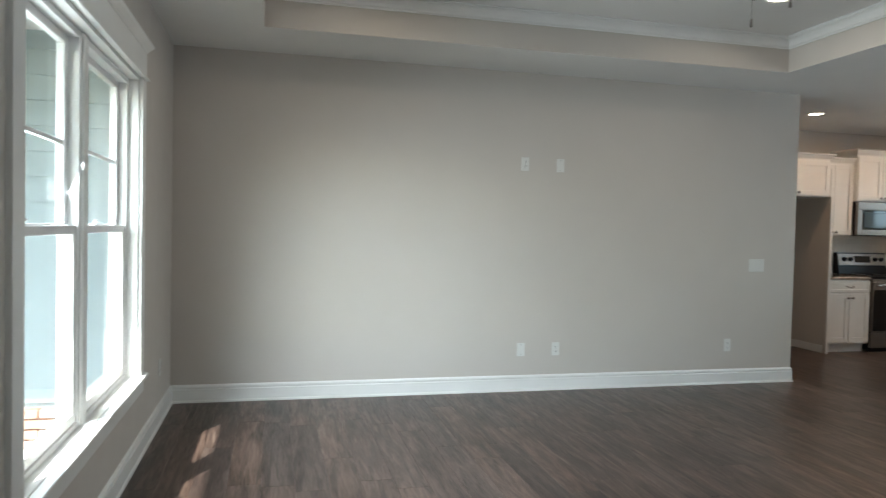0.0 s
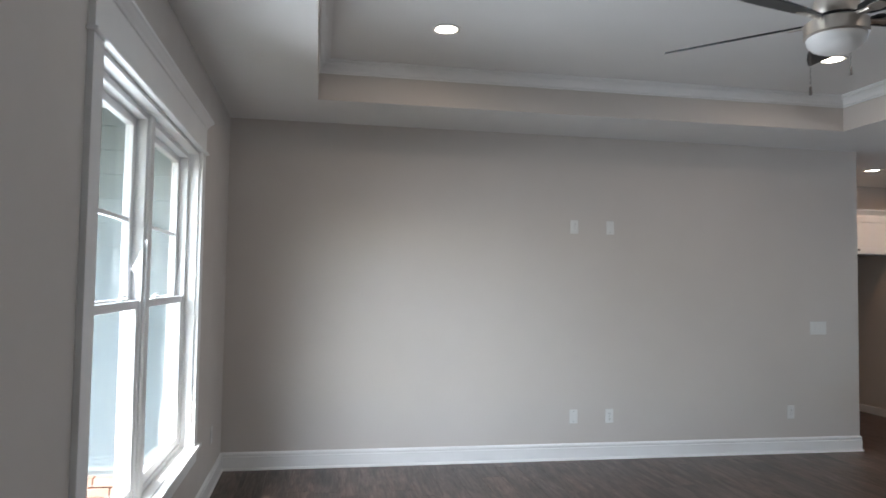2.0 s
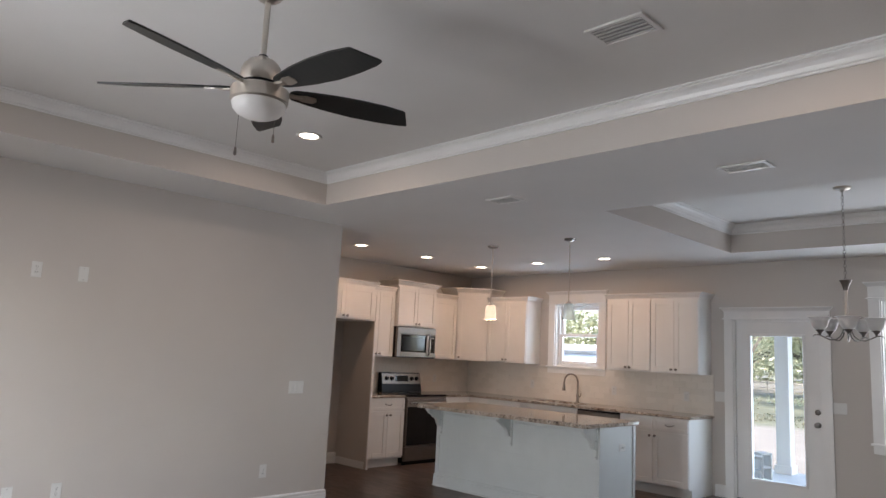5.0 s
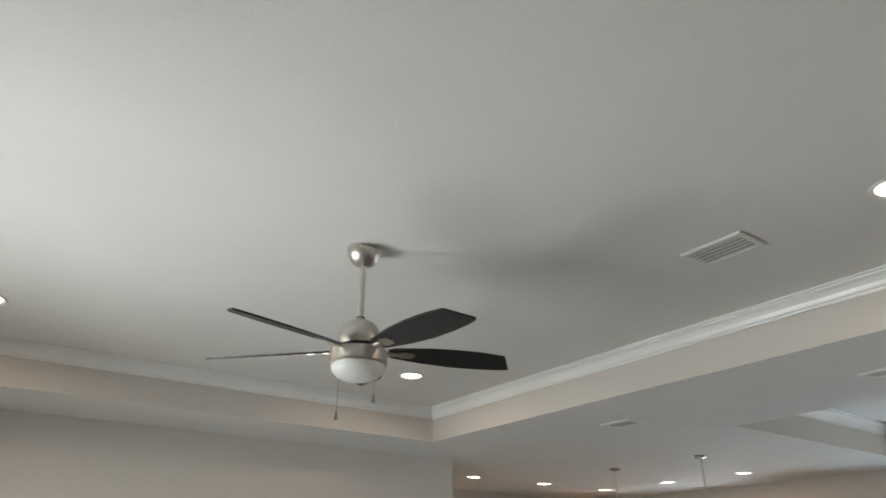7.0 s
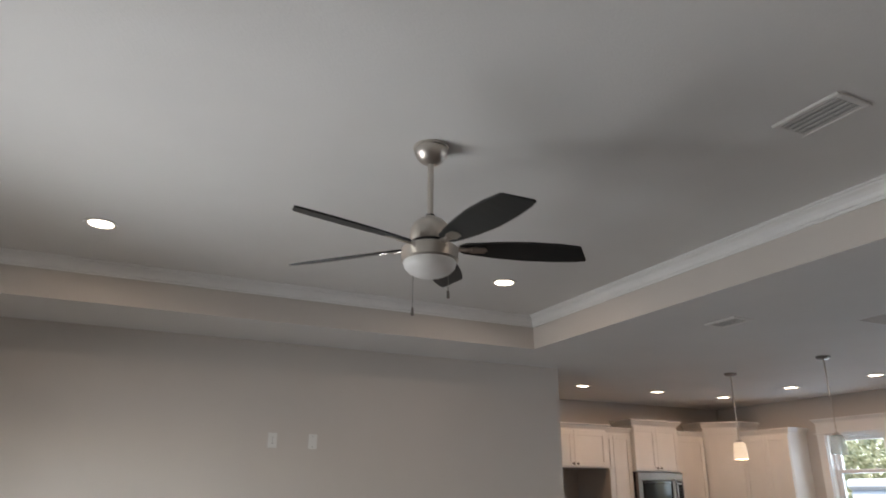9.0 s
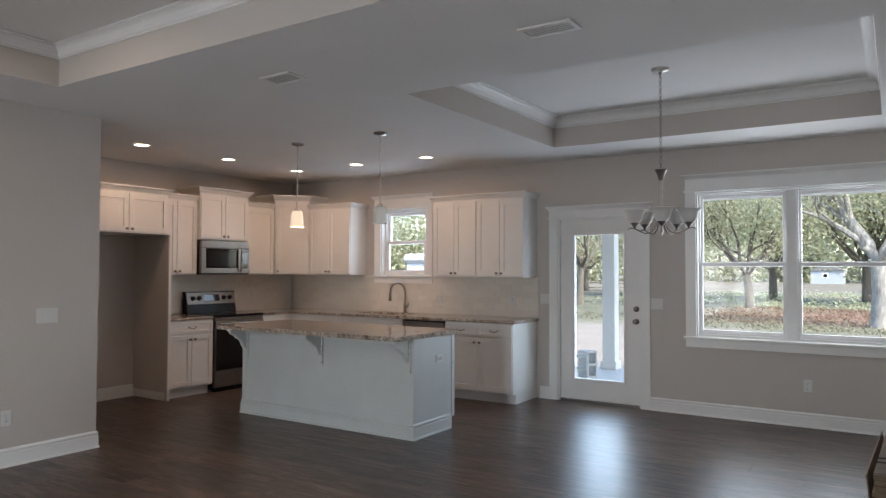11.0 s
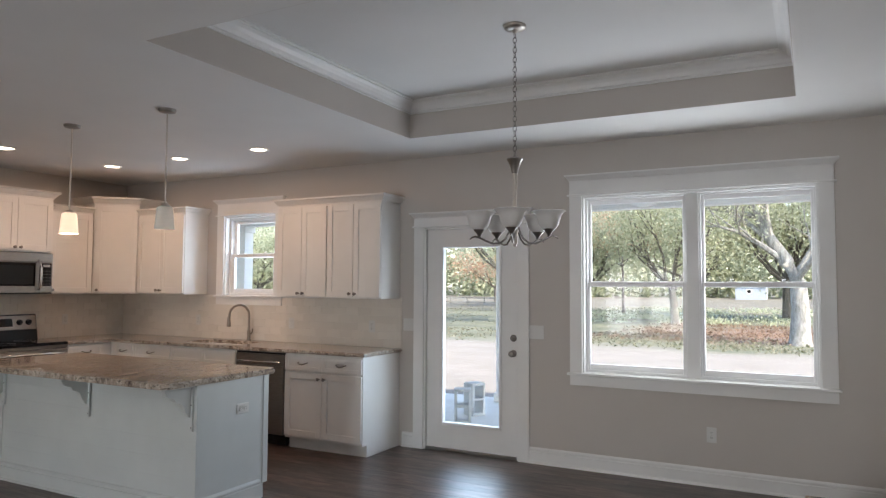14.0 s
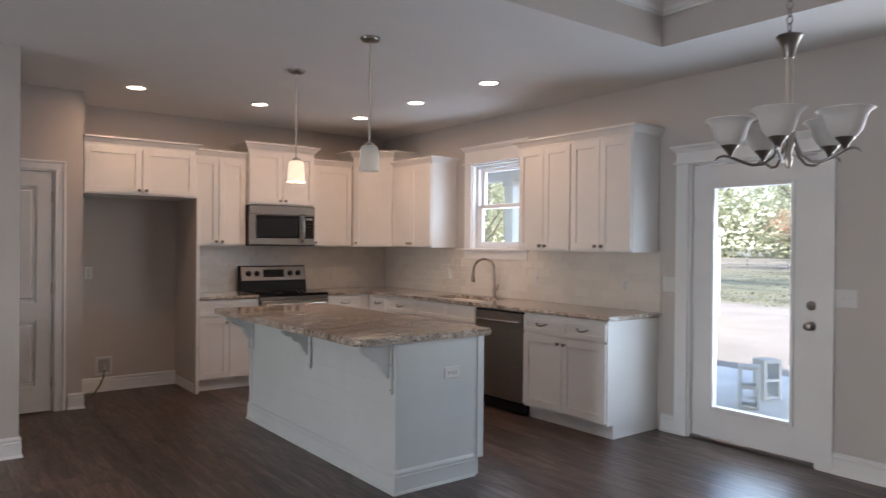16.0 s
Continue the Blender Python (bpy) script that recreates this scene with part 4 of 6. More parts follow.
def dishwasher():
    t = thing("dishwasher", pose(XB, -0.572, 0, 0, 0, -90), "stainless steel dishwasher under the counter", "dishwasher")
    w = 0.606
    part("body", boxes((0.003, w, 0.02, 0.57, 0.02, 0.878)), M_BLACK, t)
    part("toe_panel", boxes((0.003, w, 0.05, 0.06, 0.01, 0.11)), M_BLACK, t, "black toe panel")
    d = part("door", boxes((0.005, w - 0.002, -0.025, 0.02, 0.115, 0.862), b=0.006), M_STEEL, t)
    part("control_strip", boxes((0.006, w - 0.003, -0.018, 0.02, 0.864, 0.879), b=0.002), M_BLACK, t, "black control strip")
    bm = bmesh.new()
    pts = [(0.03 + (w - 0.06) * k / 12, -0.03 - 0.028 * math.sin(math.pi * k / 12) ** 0.5, 0.79) for k in range(13)]
    tube(bm, pts, 0.012, 10)
    part("handle", bm, M_STEELH, d, "curved polished bar handle", smooth=True)


dishwasher()


def microwave():
    t = thing("microwave", pose(7.782, YK - 0.41, 1.415), "stainless steel over-the-range microwave with a black glass window", "microwave")
    w, h = 0.742, 0.425
    part("body", boxes((0, w, 0.03, 0.408, 0.0, h), b=0.003), M_BLACK, t)
    part("top_strip", boxes((0, w, -0.012, 0.03, h - 0.098, h - 0.004), b=0.005), M_STEEL, t, "brushed steel top strip")
    part("vent_slot", boxes(*[(0.03 + 0.06 * k, 0.075 + 0.06 * k, -0.004, 0.03, h - 0.0035, h - 0.001) for k in range(11)]), M_BLACK, t)
    d = part("door", boxes((0, 0.07, -0.012, 0.03, 0.012, h - 0.1), (0.56, 0.606, -0.012, 0.03, 0.012, h - 0.1), (0.07, 0.56, -0.012, 0.03, 0.012, 0.08), (0.07, 0.56, -0.012, 0.03, 0.318, h - 0.1), b=0.003), M_STEEL, t)
    part("window_surround", boxes((0.068, 0.562, -0.010, 0.02, 0.078, 0.32), b=0.003), M_BLACKGLASS, d, "black glass surround")
    part("door_window", boxes((0.092, 0.54, -0.0125, -0.009, 0.098, 0.292), b=0.002), M_DARKMESH, d, "dark glass window")
    bm = bmesh.new()
    tube(bm, [(0.588, -0.012, 0.045), (0.588, -0.046, 0.06), (0.588, -0.056, 0.12), (0.588, -0.058, 0.19), (0.588, -0.056, 0.27), (0.588, -0.046, 0.335), (0.588, -0.012, 0.35)], [0.013, 0.014, 0.015, 0.015, 0.015, 0.014, 0.013], 10)
    part("handle", bm, M_STEELH, d, "vertical curved bar handle", smooth=True)
    c = part("control_panel", boxes((0.609, w, -0.012, 0.03, 0.012, h - 0.1), b=0.004), M_STEEL, t)
    part("keypad", boxes((0.622, w - 0.014, -0.015, -0.008, 0.08, 0.318), b=0.002), M_BLACKGLASS, c, "black keypad")
    for r in range(5):
        part("key_row", boxes(*[(0.633 + 0.034 * k, 0.651 + 0.034 * k, -0.0162, -0.0145, 0.098 + 0.034 * r, 0.103 + 0.034 * r) for k in range(3)]), M_KEYMARK, c)
    part("display", boxes((0.636, w - 0.03, -0.0165, -0.0145, 0.278, 0.302)), M_GREYMARK, c)
    part("bottom_lip", boxes((0, w, -0.008, 0.03, 0.0, 0.011), b=0.002), M_BLACK, t)


microwave()


def stove():
    x0 = 7.813
    t = thing("range", pose(x0, YB - 0.02, 0), "freestanding stainless steel electric range with black glass top", "range")
    w, d = 0.758, 0.61
    part("body", boxes((0, w, 0.02, d, 0.03, 0.895), b=0.002), M_BLACK, t)
    part("cooktop", boxes((-0.001, w + 0.001, -0.02, d - 0.05, 0.897, 0.925), b=0.006), M_BLACKGLASS, t, "black glass cooktop")
    for bx, by, r in ((0.2, 0.14, 0.1), (0.56, 0.14, 0.075), (0.2, 0.4, 0.075), (0.56, 0.4, 0.1)):
        bm = bmesh.new()
        lathe(bm, [(r - 0.003, 0.9252), (r, 0.9252), (r, 0.9258), (r - 0.003, 0.9258)], 32, bx, by, cap=False)
        part("burner_ring", bm, M_GREYMARK, t)
    part("front_strip", boxes((0.0, w, -0.018, 0.02, 0.862, 0.893), b=0.004), M_STEEL, t)
    dr = part("oven_door", boxes((0.004, w - 0.004, -0.03, 0.02, 0.245, 0.857), b=0.006), M_STEEL, t)
    part("oven_window", boxes((0.012, w - 0.012, -0.034, -0.026, 0.262, 0.765), b=0.003), M_BLACKGLASS, dr, "black glass oven door")
    bm = bmesh.new()
    tube(bm, [(0.05, -0.03, 0.815), (0.05, -0.072, 0.82), (0.08, -0.08, 0.82), (w - 0.08, -0.08, 0.82), (w - 0.05, -0.072, 0.82), (w - 0.05, -0.03, 0.815)], 0.012, 10)
    part("handle", bm, M_STEELH, dr, "polished bar handle", smooth=True)
    part("storage_drawer", boxes((0.004, w - 0.004, -0.026, 0.02, 0.055, 0.237), b=0.006), M_STEEL, t)
    part("foot_rail", boxes((0.02, w - 0.02, 0.03, 0.05, 0.0, 0.055)), M_BLACK, t)
    bg = bmesh.new()
    prism(bg, [(d - 0.11, 0.925), (d - 0.01, 0.925), (d - 0.01, 1.195), (d - 0.055, 1.195), (d - 0.085, 1.06)], "x", 0, w)
    part("backguard", bg, M_BLACK, t, "black backguard")
    tilt = math.degrees(math.atan2(0.03, 0.125))
    face = pose(0, d - 0.094, 1.035, -tilt)
    bm = boxes((0.008, w - 0.008, -0.008, 0.0, 0.0, 0.15), b=0.003)
    bmesh.ops.transform(bm, matrix=face, verts=bm.verts)
    cp = part("control_panel", bm, M_STEEL, t)
    bm = boxes((0.255, 0.50, -0.011, -0.006, 0.035, 0.12), b=0.002)
    bmesh.ops.transform(bm, matrix=face, verts=bm.verts)
    part("display", bm, M_BLACKGLASS, cp, "black clock display")
    for kx in (0.09, 0.185, 0.57, 0.665):
        bm = bmesh.new()
        lathe(bm, [(0.001, 0), (0.031, 0), (0.031, 0.006), (0.024, 0.012), (0.022, 0.03), (0.001, 0.032)], 18)
        box(bm, -0.004, 0.004, -0.021, 0.021, 0.028, 0.038, 0.001)
        bmesh.ops.transform(bm, matrix=face @ pose(kx, -0.008, 0.076, 90), verts=bm.verts)
        part("knob", bm, M_BLACK, cp, "black control knob", smooth=True)


stove()


# ---- island ----
def island():
    x0, x1, y0, y1 = 7.24, 7.893, -2.055, 0.112
    t = thing("kitchen_island", pose(x0, y0, 0), "pale blue-grey kitchen island with horizontal boards and corbels", "island")
    w, l = x1 - x0, y1 - y0
    part("body", boxes((0.012, w - 0.02, 0.012, l - 0.012, 0.0, 0.871)), M_ISLAND, t)
    # boards on the seating side
    z, k = 0.125, 0
    while z < 0.865:
        z1 = min(z + 0.125, 0.871)
        part("board", boxes((0.0, 0.012, 0.05, l - 0.05, z + 0.0001, z1 - 0.0002), b=0.0005), M_ISLAND, t)
        z = z1
    for ya in (-0.003, l - 0.047):
        part("corner_board", boxes((-0.006, 0.012, ya, ya + 0.05, 0.0, 0.871), b=0.002), M_ISLAND, t)
    part("end_panel", boxes((0.014, w - 0.03, 0.0, 0.012, 0.0, 0.871)), M_ISLAND, t)
    part("end_panel", boxes((0.014, w - 0.03, l - 0.012, l, 0.0, 0.871)), M_ISLAND, t)
    part("end_trim", boxes((w - 0.045, w + 0.006, -0.008, 0.004, 0.105, 0.871), b=0.002), M_ISLAND, t)
    for k in range(4):
        part("cabinet_door", boxes((w - 0.02, w - 0.001, 0.01 + k * (l - 0.02) / 4 + 0.003, 0.01 + (k + 1) * (l - 0.02) / 4 - 0.003, 0.11, 0.865), b=0.002), M_ISLAND, t)
    bm = bmesh.new()
    sweep(bm, [(w - 0.07, -0.0), (-0.002, -0.0), (-0.002, l), (w - 0.07, l)][::-1], BASE)
    part("base_moulding", bm, M_ISLAND, t)
    # ledger strip under the top, between the corbels
    for ya, yb in ((0.10, l / 2 - 0.045), (l / 2 + 0.045, l - 0.10)):
        part("ledger_strip", boxes((-0.014, 0.0, ya, yb, 0.812, 0.871), b=0.003), M_ISLAND, t)
    prof = [(0, 0.871), (-0.225, 0.871), (-0.225, 0.845), (-0.216, 0.838), (-0.208, 0.824), (-0.190, 0.812), (-0.168, 0.806), (-0.150, 0.796), (-0.142, 0.778), (-0.126, 0.772), (-0.104, 0.764), (-0.086, 0.748), (-0.074, 0.726), (-0.066, 0.700), (-0.052, 0.692), (-0.046, 0.672), (-0.034, 0.666), (0, 0.666)]
    for yc in (0.055, l / 2, l - 0.055):
        bm = bmesh.new()
        prism(bm, prof, "y", yc - 0.022, yc + 0.022)
        box(bm, -0.024, -0.006, yc - 0.036, yc + 0.036, 0.575, 0.871, 0.002)
        box(bm, -0.232, -0.006, yc - 0.034, yc + 0.034, 0.855, 0.871, 0.003)
        c = part("corbel", bm, M_ISLAND, t, "scrolled corbel on a back plate")
        for zz in (0.60, 0.745):
            bm = bmesh.new()
            lathe(bm, [(0.001, 0), (0.005, 0), (0.005, 0.0015), (0.001, 0.0015)], 8)
            bmesh.ops.transform(bm, matrix=pose(-0.024, yc - 0.028, zz, 0, -90), verts=bm.verts)
            part("screw_hole", bm, M_SLOT, c)


island()
bm = bmesh.new()
r = 0.03
o = []
for cx, cy, a in ((6.965 + r, -2.075 + r, 180), (7.965 - r, -2.075 + r, 270), (7.965 - r, 0.205 - r, 0), (6.965 + r, 0.205 - r, 90)):
    o += arc((cx, cy), r, a, a + 90, 5)
slab_edge(bm, o, 0.872, 0.912, 0.013)
tagged(part("island_countertop", bm, M_GRANITE, smooth=True), "polished brown and beige granite island top, rounded corners", "countertop")


# ---- electrical plates ----
def plate(name, m, w, h, slots, label, category, group=""):
    """Local x across, z up, wall face at y = 0."""
    t = thing(name, m, label, category, group)
    part("plate", boxes((-w / 2, w / 2, -0.006, 0, -h / 2, h / 2), b=0.003), M_PLATE, t)
    for kind, sx, sz in slots:
        if kind == "rocker":
            part("rocker", boxes((sx - 0.016, sx + 0.016, -0.0085, -0.004, sz - 0.033, sz + 0.033), b=0.002), M_PLATE, t)
        elif kind == "toggle":
            part("toggle", boxes((sx - 0.004, sx + 0.004, -0.015, -0.005, sz - 0.002, sz + 0.008), b=0.0015), M_PLATE, t)
        elif kind == "duplex":
            for dz in (-0.02, 0.02):
                so = part("socket", boxes((sx - 0.016, sx + 0.016, -0.0085, -0.004, sz + dz - 0.014, sz + dz + 0.014), b=0.004), M_PLATE, t)
                part("slot", boxes((sx - 0.008, sx - 0.0055, -0.0092, -0.008, sz + dz - 0.003, sz + dz + 0.006), (sx + 0.0055, sx + 0.008, -0.0092, -0.008, sz + dz - 0.003, sz + dz + 0.006), (sx - 0.002, sx + 0.002, -0.0092, -0.008, sz + dz - 0.010, sz + dz - 0.006)), M_SLOT, so)
        elif kind == "screw":
            part("screw", boxes((sx - 0.003, sx + 0.003, -0.0075, -0.005, sz - 0.003, sz + 0.003), b=0.001), M_GREYMARK, t)
    return t


SCR = [("screw", 0, 0.042), ("screw", 0, -0.042)]
DUP = [("duplex", 0, 0), ("screw", 0, 0)]
G = "wall plates"
plate("outlet_plate", pose(2.848, 0, 1.962), 0.072, 0.116, DUP, "white duplex outlet high on the long wall", "outlet", G)
plate("blank_plate", pose(3.173, 0, 1.962), 0.072, 0.116, SCR, "white blank cable plate high on the long wall", "wall plate", G)
plate("blank_plate", pose(2.851, 0, 0.36), 0.072, 0.116, SCR + [("rocker", 0, 0)], "white cable plate low on the long wall", "wall plate", G)
plate("outlet_plate", pose(3.172, 0, 0.36), 0.072, 0.116, DUP, "white duplex outlet low on the long wall", "outlet", G)
plate("outlet_plate", pose(4.895, 0, 0.362), 0.072, 0.116, DUP, "white duplex outlet near the wall end", "outlet", G)
plate("switch_plate", pose(5.18, 0, 1.111), 0.165, 0.118, [("rocker", -0.046, 0), ("rocker", 0, 0), ("rocker", 0.046, 0)], "white triple rocker switch plate", "switch", G)
plate("switch_plate", pose(0, -4.162, 1.092, 0, 0, 90), 0.118, 0.116, [("toggle", -0.023, 0), ("toggle", 0.023, 0), ("screw", -0.023, 0.03), ("screw", 0.023, 0.03), ("screw", -0.023, -0.03), ("screw", 0.023, -0.03)], "white double switch plate beside the tall window", "switch", G)
plate("switch_plate", pose(0, -3.988, 1.09, 0, 0, 90), 0.072, 0.116, [("toggle", 0, 0), ("screw", 0, 0.03), ("screw", 0, -0.03)], "white single switch plate beside the tall window", "switch", G)
plate("outlet_plate", pose(0, -0.535, 0.386, 0, 0, 90), 0.072, 0.116, DUP, "white duplex outlet near the room corner", "outlet", G)
plate("outlet_plate", pose(XE, -4.867, 0.389, 0, 0, -90), 0.072, 0.116, DUP, "white duplex outlet under the wide window", "outlet", G)
plate("switch_plate", pose(XE, -3.437, 1.122, 0, 0, -90), 0.165, 0.118, [("toggle", -0.046, 0), ("toggle", 0, 0), ("toggle", 0.046, 0)], "white triple switch plate beside the glass door", "switch", G)
plate("switch_plate", pose(XE, -2.165, 1.15, 0, 0, -90), 0.12, 0.118, [("rocker", -0.023, 0), ("rocker", 0.023, 0)], "white double switch plate between backsplash and door", "switch", G)
plate("outlet_plate", pose(XE - 0.010, -0.74, 1.12, 0, 0, -90), 0.072, 0.116, DUP, "white duplex outlet in the tiled backsplash", "outlet", G)
plate("outlet_plate", pose(XE - 0.010, 0.62, 1.12, 0, 0, -90), 0.072, 0.116, DUP, "white duplex outlet in the tiled backsplash", "outlet", G)
plate("outlet_plate", pose(XE - 0.010, -1.75, 1.12, 0, 0, -90), 0.072, 0.116, DUP, "white duplex outlet in the tiled backsplash", "outlet", G)
plate("outlet_plate", pose(8.95, YK - 0.010, 1.12), 0.072, 0.116, DUP, "white duplex outlet in the tiled backsplash", "outlet", G)
plate("outlet_plate", pose(6.36, YK, 1.14), 0.072, 0.116, DUP, "white outlet in the refrigerator alcove", "outlet", G)
plate("outlet_plate", pose(7.645, -2.055, 0.664) @ pose(0, 0, 0, 0, 90, 0), 0.072, 0.116, DUP, "white duplex outlet set sideways in the island end", "outlet", G)


def water_box():
    t = thing("water_box", pose(6.50, YK, 0.245), "white recessed water box with a green tube in the alcove", "water box")
    part("frame", boxes((-0.075, -0.05, -0.012, 0, -0.09, 0.09), (0.05, 0.075, -0.012, 0, -0.09, 0.09), (-0.05, 0.05, -0.012, 0, 0.065, 0.09), (-0.05, 0.05, -0.012, 0, -0.09, -0.065), b=0.002), M_PLATE, t)
    # flat grey sheet, its colour gives the shade of the hollow
    part("recess_shade", boxes((-0.05, 0.05, -0.004, -0.001, -0.065, 0.065)), M_HOLLOWSHADE, t)
    bm = bmesh.new()
    tube(bm, [(0, -0.005, 0.0), (0, -0.03, 0.0), (0, -0.035, -0.03)], 0.01, 8)
    part("valve", bm, M_NICKEL, t, "nickel valve")
    bm = bmesh.new()
    tube(bm, [(0, -0.035, -0.03), (-0.01, -0.05, -0.1), (-0.05, -0.09, -0.17), (-0.11, -0.16, -0.225), (-0.14, -0.2, -0.235)], 0.008, 8)
    part("tube", bm, M_VINE, t, "green plastic tube", smooth=True)


water_box()


# ---- ceiling fittings ----
def can_light(x, y, z):
    t = thing("recessed_light", pose(x, y, z), "round recessed ceiling light, switched on, white trim", "ceiling light", "recessed ceiling lights")
    bm = bmesh.new()
    lathe(bm, [(0.068, -0.001), (0.092, -0.001), (0.094, -0.004), (0.088, -0.009), (0.072, -0.006), (0.068, -0.004)], 32, cap=False)
    part("trim_ring", bm, M_VENT, t, smooth=True)
    bm = bmesh.new()
    lathe(bm, [(0.0005, -0.004), (0.07, -0.004), (0.07, -0.0005), (0.0005, -0.0005)], 32)
    part("lens", bm, M_CANGLOW, t, "glowing warm white lens")


for cx, cy in KITCHEN_CANS:
    can_light(cx, cy, H)
for cx, cy in LIVING_CANS:
    can_light(cx, cy, HT)


def vent(x0, x1, y0, y1, z, label):
    t = thing("ceiling_vent", pose((x0 + x1) / 2, (y0 + y1) / 2, z), label, "vent", "ceiling vents")
    w, l = (x1 - x0) / 2, (y1 - y0) / 2
    f = 0.024
    part("frame", boxes((-w, -w + f, -l, l, -0.012, 0), (w - f, w, -l, l, -0.012, 0), (-w + f, w - f, -l, -l + f, -0.012, 0), (-w + f, w - f, l - f, l, -0.012, 0), b=0.003), M_VENT, t)
    # flat grey sheet, its colour stands for the dim duct behind the slats
    part("shade_backing", boxes((-w + f, w - f, -l + f, l - f, -0.003, -0.001)), M_HOLLOWSHADE, t)
    n = 5
    for k in range(n):
        bm = boxes((-0.011, 0.011, -l + f, l - f, -0.001, 0.001))
        bmesh.ops.transform(bm, matrix=pose(-w + f + (k + 0.5) * (2 * w - 2 * f) / n, 0, -0.010, 0, -14), verts=bm.verts)
        part("slat", bm, M_VENT, t)


vent(3.917, 4.12, -4.283, -3.985, HT, "white slatted vent in the living-room ceiling tray")
vent(5.44, 5.63, -2.345, -2.07, H, "white slatted vent in the flat ceiling near the kitchen")
vent(5.53, 5.70, -4.22, -3.92, H, "white slatted vent in the flat ceiling by the dining tray")


def ceiling_fan():
    t = thing("ceiling_fan", pose(2.738, -3.188, HT), "brushed nickel ceiling fan, five dark blades, white bowl light", "ceiling fan")
    bm = bmesh.new()
    lathe(bm, [(0.001, 0), (0.078, 0), (0.078, -0.008), (0.072, -0.012), (0.074, -0.02), (0.068, -0.042), (0.052, -0.066), (0.030, -0.080), (0.016, -0.084), (0.001, -0.084)], 32)
    part("canopy", bm, M_NICKEL, t, smooth=True)
    bm = bmesh.new()
    lathe(bm, [(0.001, -0.08), (0.0125, -0.08), (0.0125, -0.34), (0.001, -0.34)], 16)
    rod = part("downrod", bm, M_NICKEL, t, smooth=True)
    bm = bmesh.new()
    lathe(bm, [(0.013, -0.320), (0.019, -0.322), (0.021, -0.331), (0.013, -0.334)], 20, cap=False)
    part("collar", bm, M_BLACK, rod, "black collar")
    bm = bmesh.new()
    lathe(bm, [(0.001, -0.329), (0.022, -0.329), (0.030, -0.338), (0.058, -0.350), (0.076, -0.370), (0.085, -0.396), (0.086, -0.437), (0.080, -0.447), (0.080, -0.467), (0.110, -0.469), (0.119, -0.476), (0.119, -0.526), (0.112, -0.532), (0.001, -0.532)], 40)
    h = part("motor_housing", bm, M_NICKEL, t, smooth=True)
    # black band that draws the shade in the gap above the lower housing
    bm = bmesh.new()
    lathe(bm, [(0.081, -0.446), (0.084, -0.448), (0.084, -0.466), (0.081, -0.468)], 40, cap=False)
    part("shadow_ring", bm, M_BLACK, h)
    bm = bmesh.new()
    lathe(bm, [(0.001, -0.530), (0.108, -0.530), (0.111, -0.537), (0.106, -0.558), (0.090, -0.576), (0.064, -0.589), (0.032, -0.596), (0.001, -0.597)], 40)
    part("light_bowl", bm, M_FROST, t, "white frosted glass bowl", smooth=True)
    hang = pose(0, 0, -0.452, 3.05, -1.5, 0)
    for k in range(5):
        m = hang @ pose(0, 0, 0, 0, 0, -88 + 72 * k)
        bm = bmesh.new()
        out = [(-0.02, -0.036), (0.05, -0.050), (0.14, -0.064), (0.26, -0.074), (0.38, -0.073), (0.470, -0.063), (0.482, -0.056), (0.536, 0.040), (0.534, 0.049), (0.50, 0.058), (0.40, 0.069), (0.27, 0.074), (0.14, 0.064), (0.05, 0.050), (-0.02, 0.036), (-0.04, 0.018), (-0.04, -0.018)]
        prism(bm, out, "z", -0.004, 0.004)
        bmesh.ops.transform(bm, matrix=m @ pose(0.165, 0, -0.012, -15, 0, 0), verts=bm.verts)
        b = part("blade", bm, M_BLADE, t, "dark wood blade with a clipped tip")
        bm = bmesh.new()
        prism(bm, [(0.08, -0.018), (0.16, -0.014), (0.19, -0.026), (0.235, -0.022), (0.245, 0.0), (0.235, 0.022), (0.19, 0.026), (0.16, 0.014), (0.08, 0.018)], "z", -0.008, -0.0045)
        box(bm, 0.08, 0.18, -0.012, 0.012, -0.013, 0.0, 0.003)
        bmesh.ops.transform(bm, matrix=m @ pose(0, 0, -0.012, -15, 0, 0), verts=bm.verts)
        part("blade_bracket", bm, M_NICKEL, b, "nickel bracket")
    for px, py, ln in ((0.112, 0.055, 0.105), (-0.022, 0.123, 0.18)):
        bm = bmesh.new()
        for i in range(int(ln / 0.007)):
            bmesh.ops.create_icosphere(bm, subdivisions=1, radius=0.0020, matrix=Matrix.Translation((px, py, -0.52 - i * 0.007)))
        tube(bm, [(px, py, -0.48), (px, py, -0.52 - ln)], 0.0010, 6)
        lathe(bm, [(0.001, -0.52 - ln), (0.0045, -0.522 - ln), (0.007, -0.554 - ln), (0.001, -0.558 - ln)], 10, px, py)
        part("pull_chain", bm, M_DARKNICKEL, t, "beaded pull chain with a small fob")


ceiling_fan()


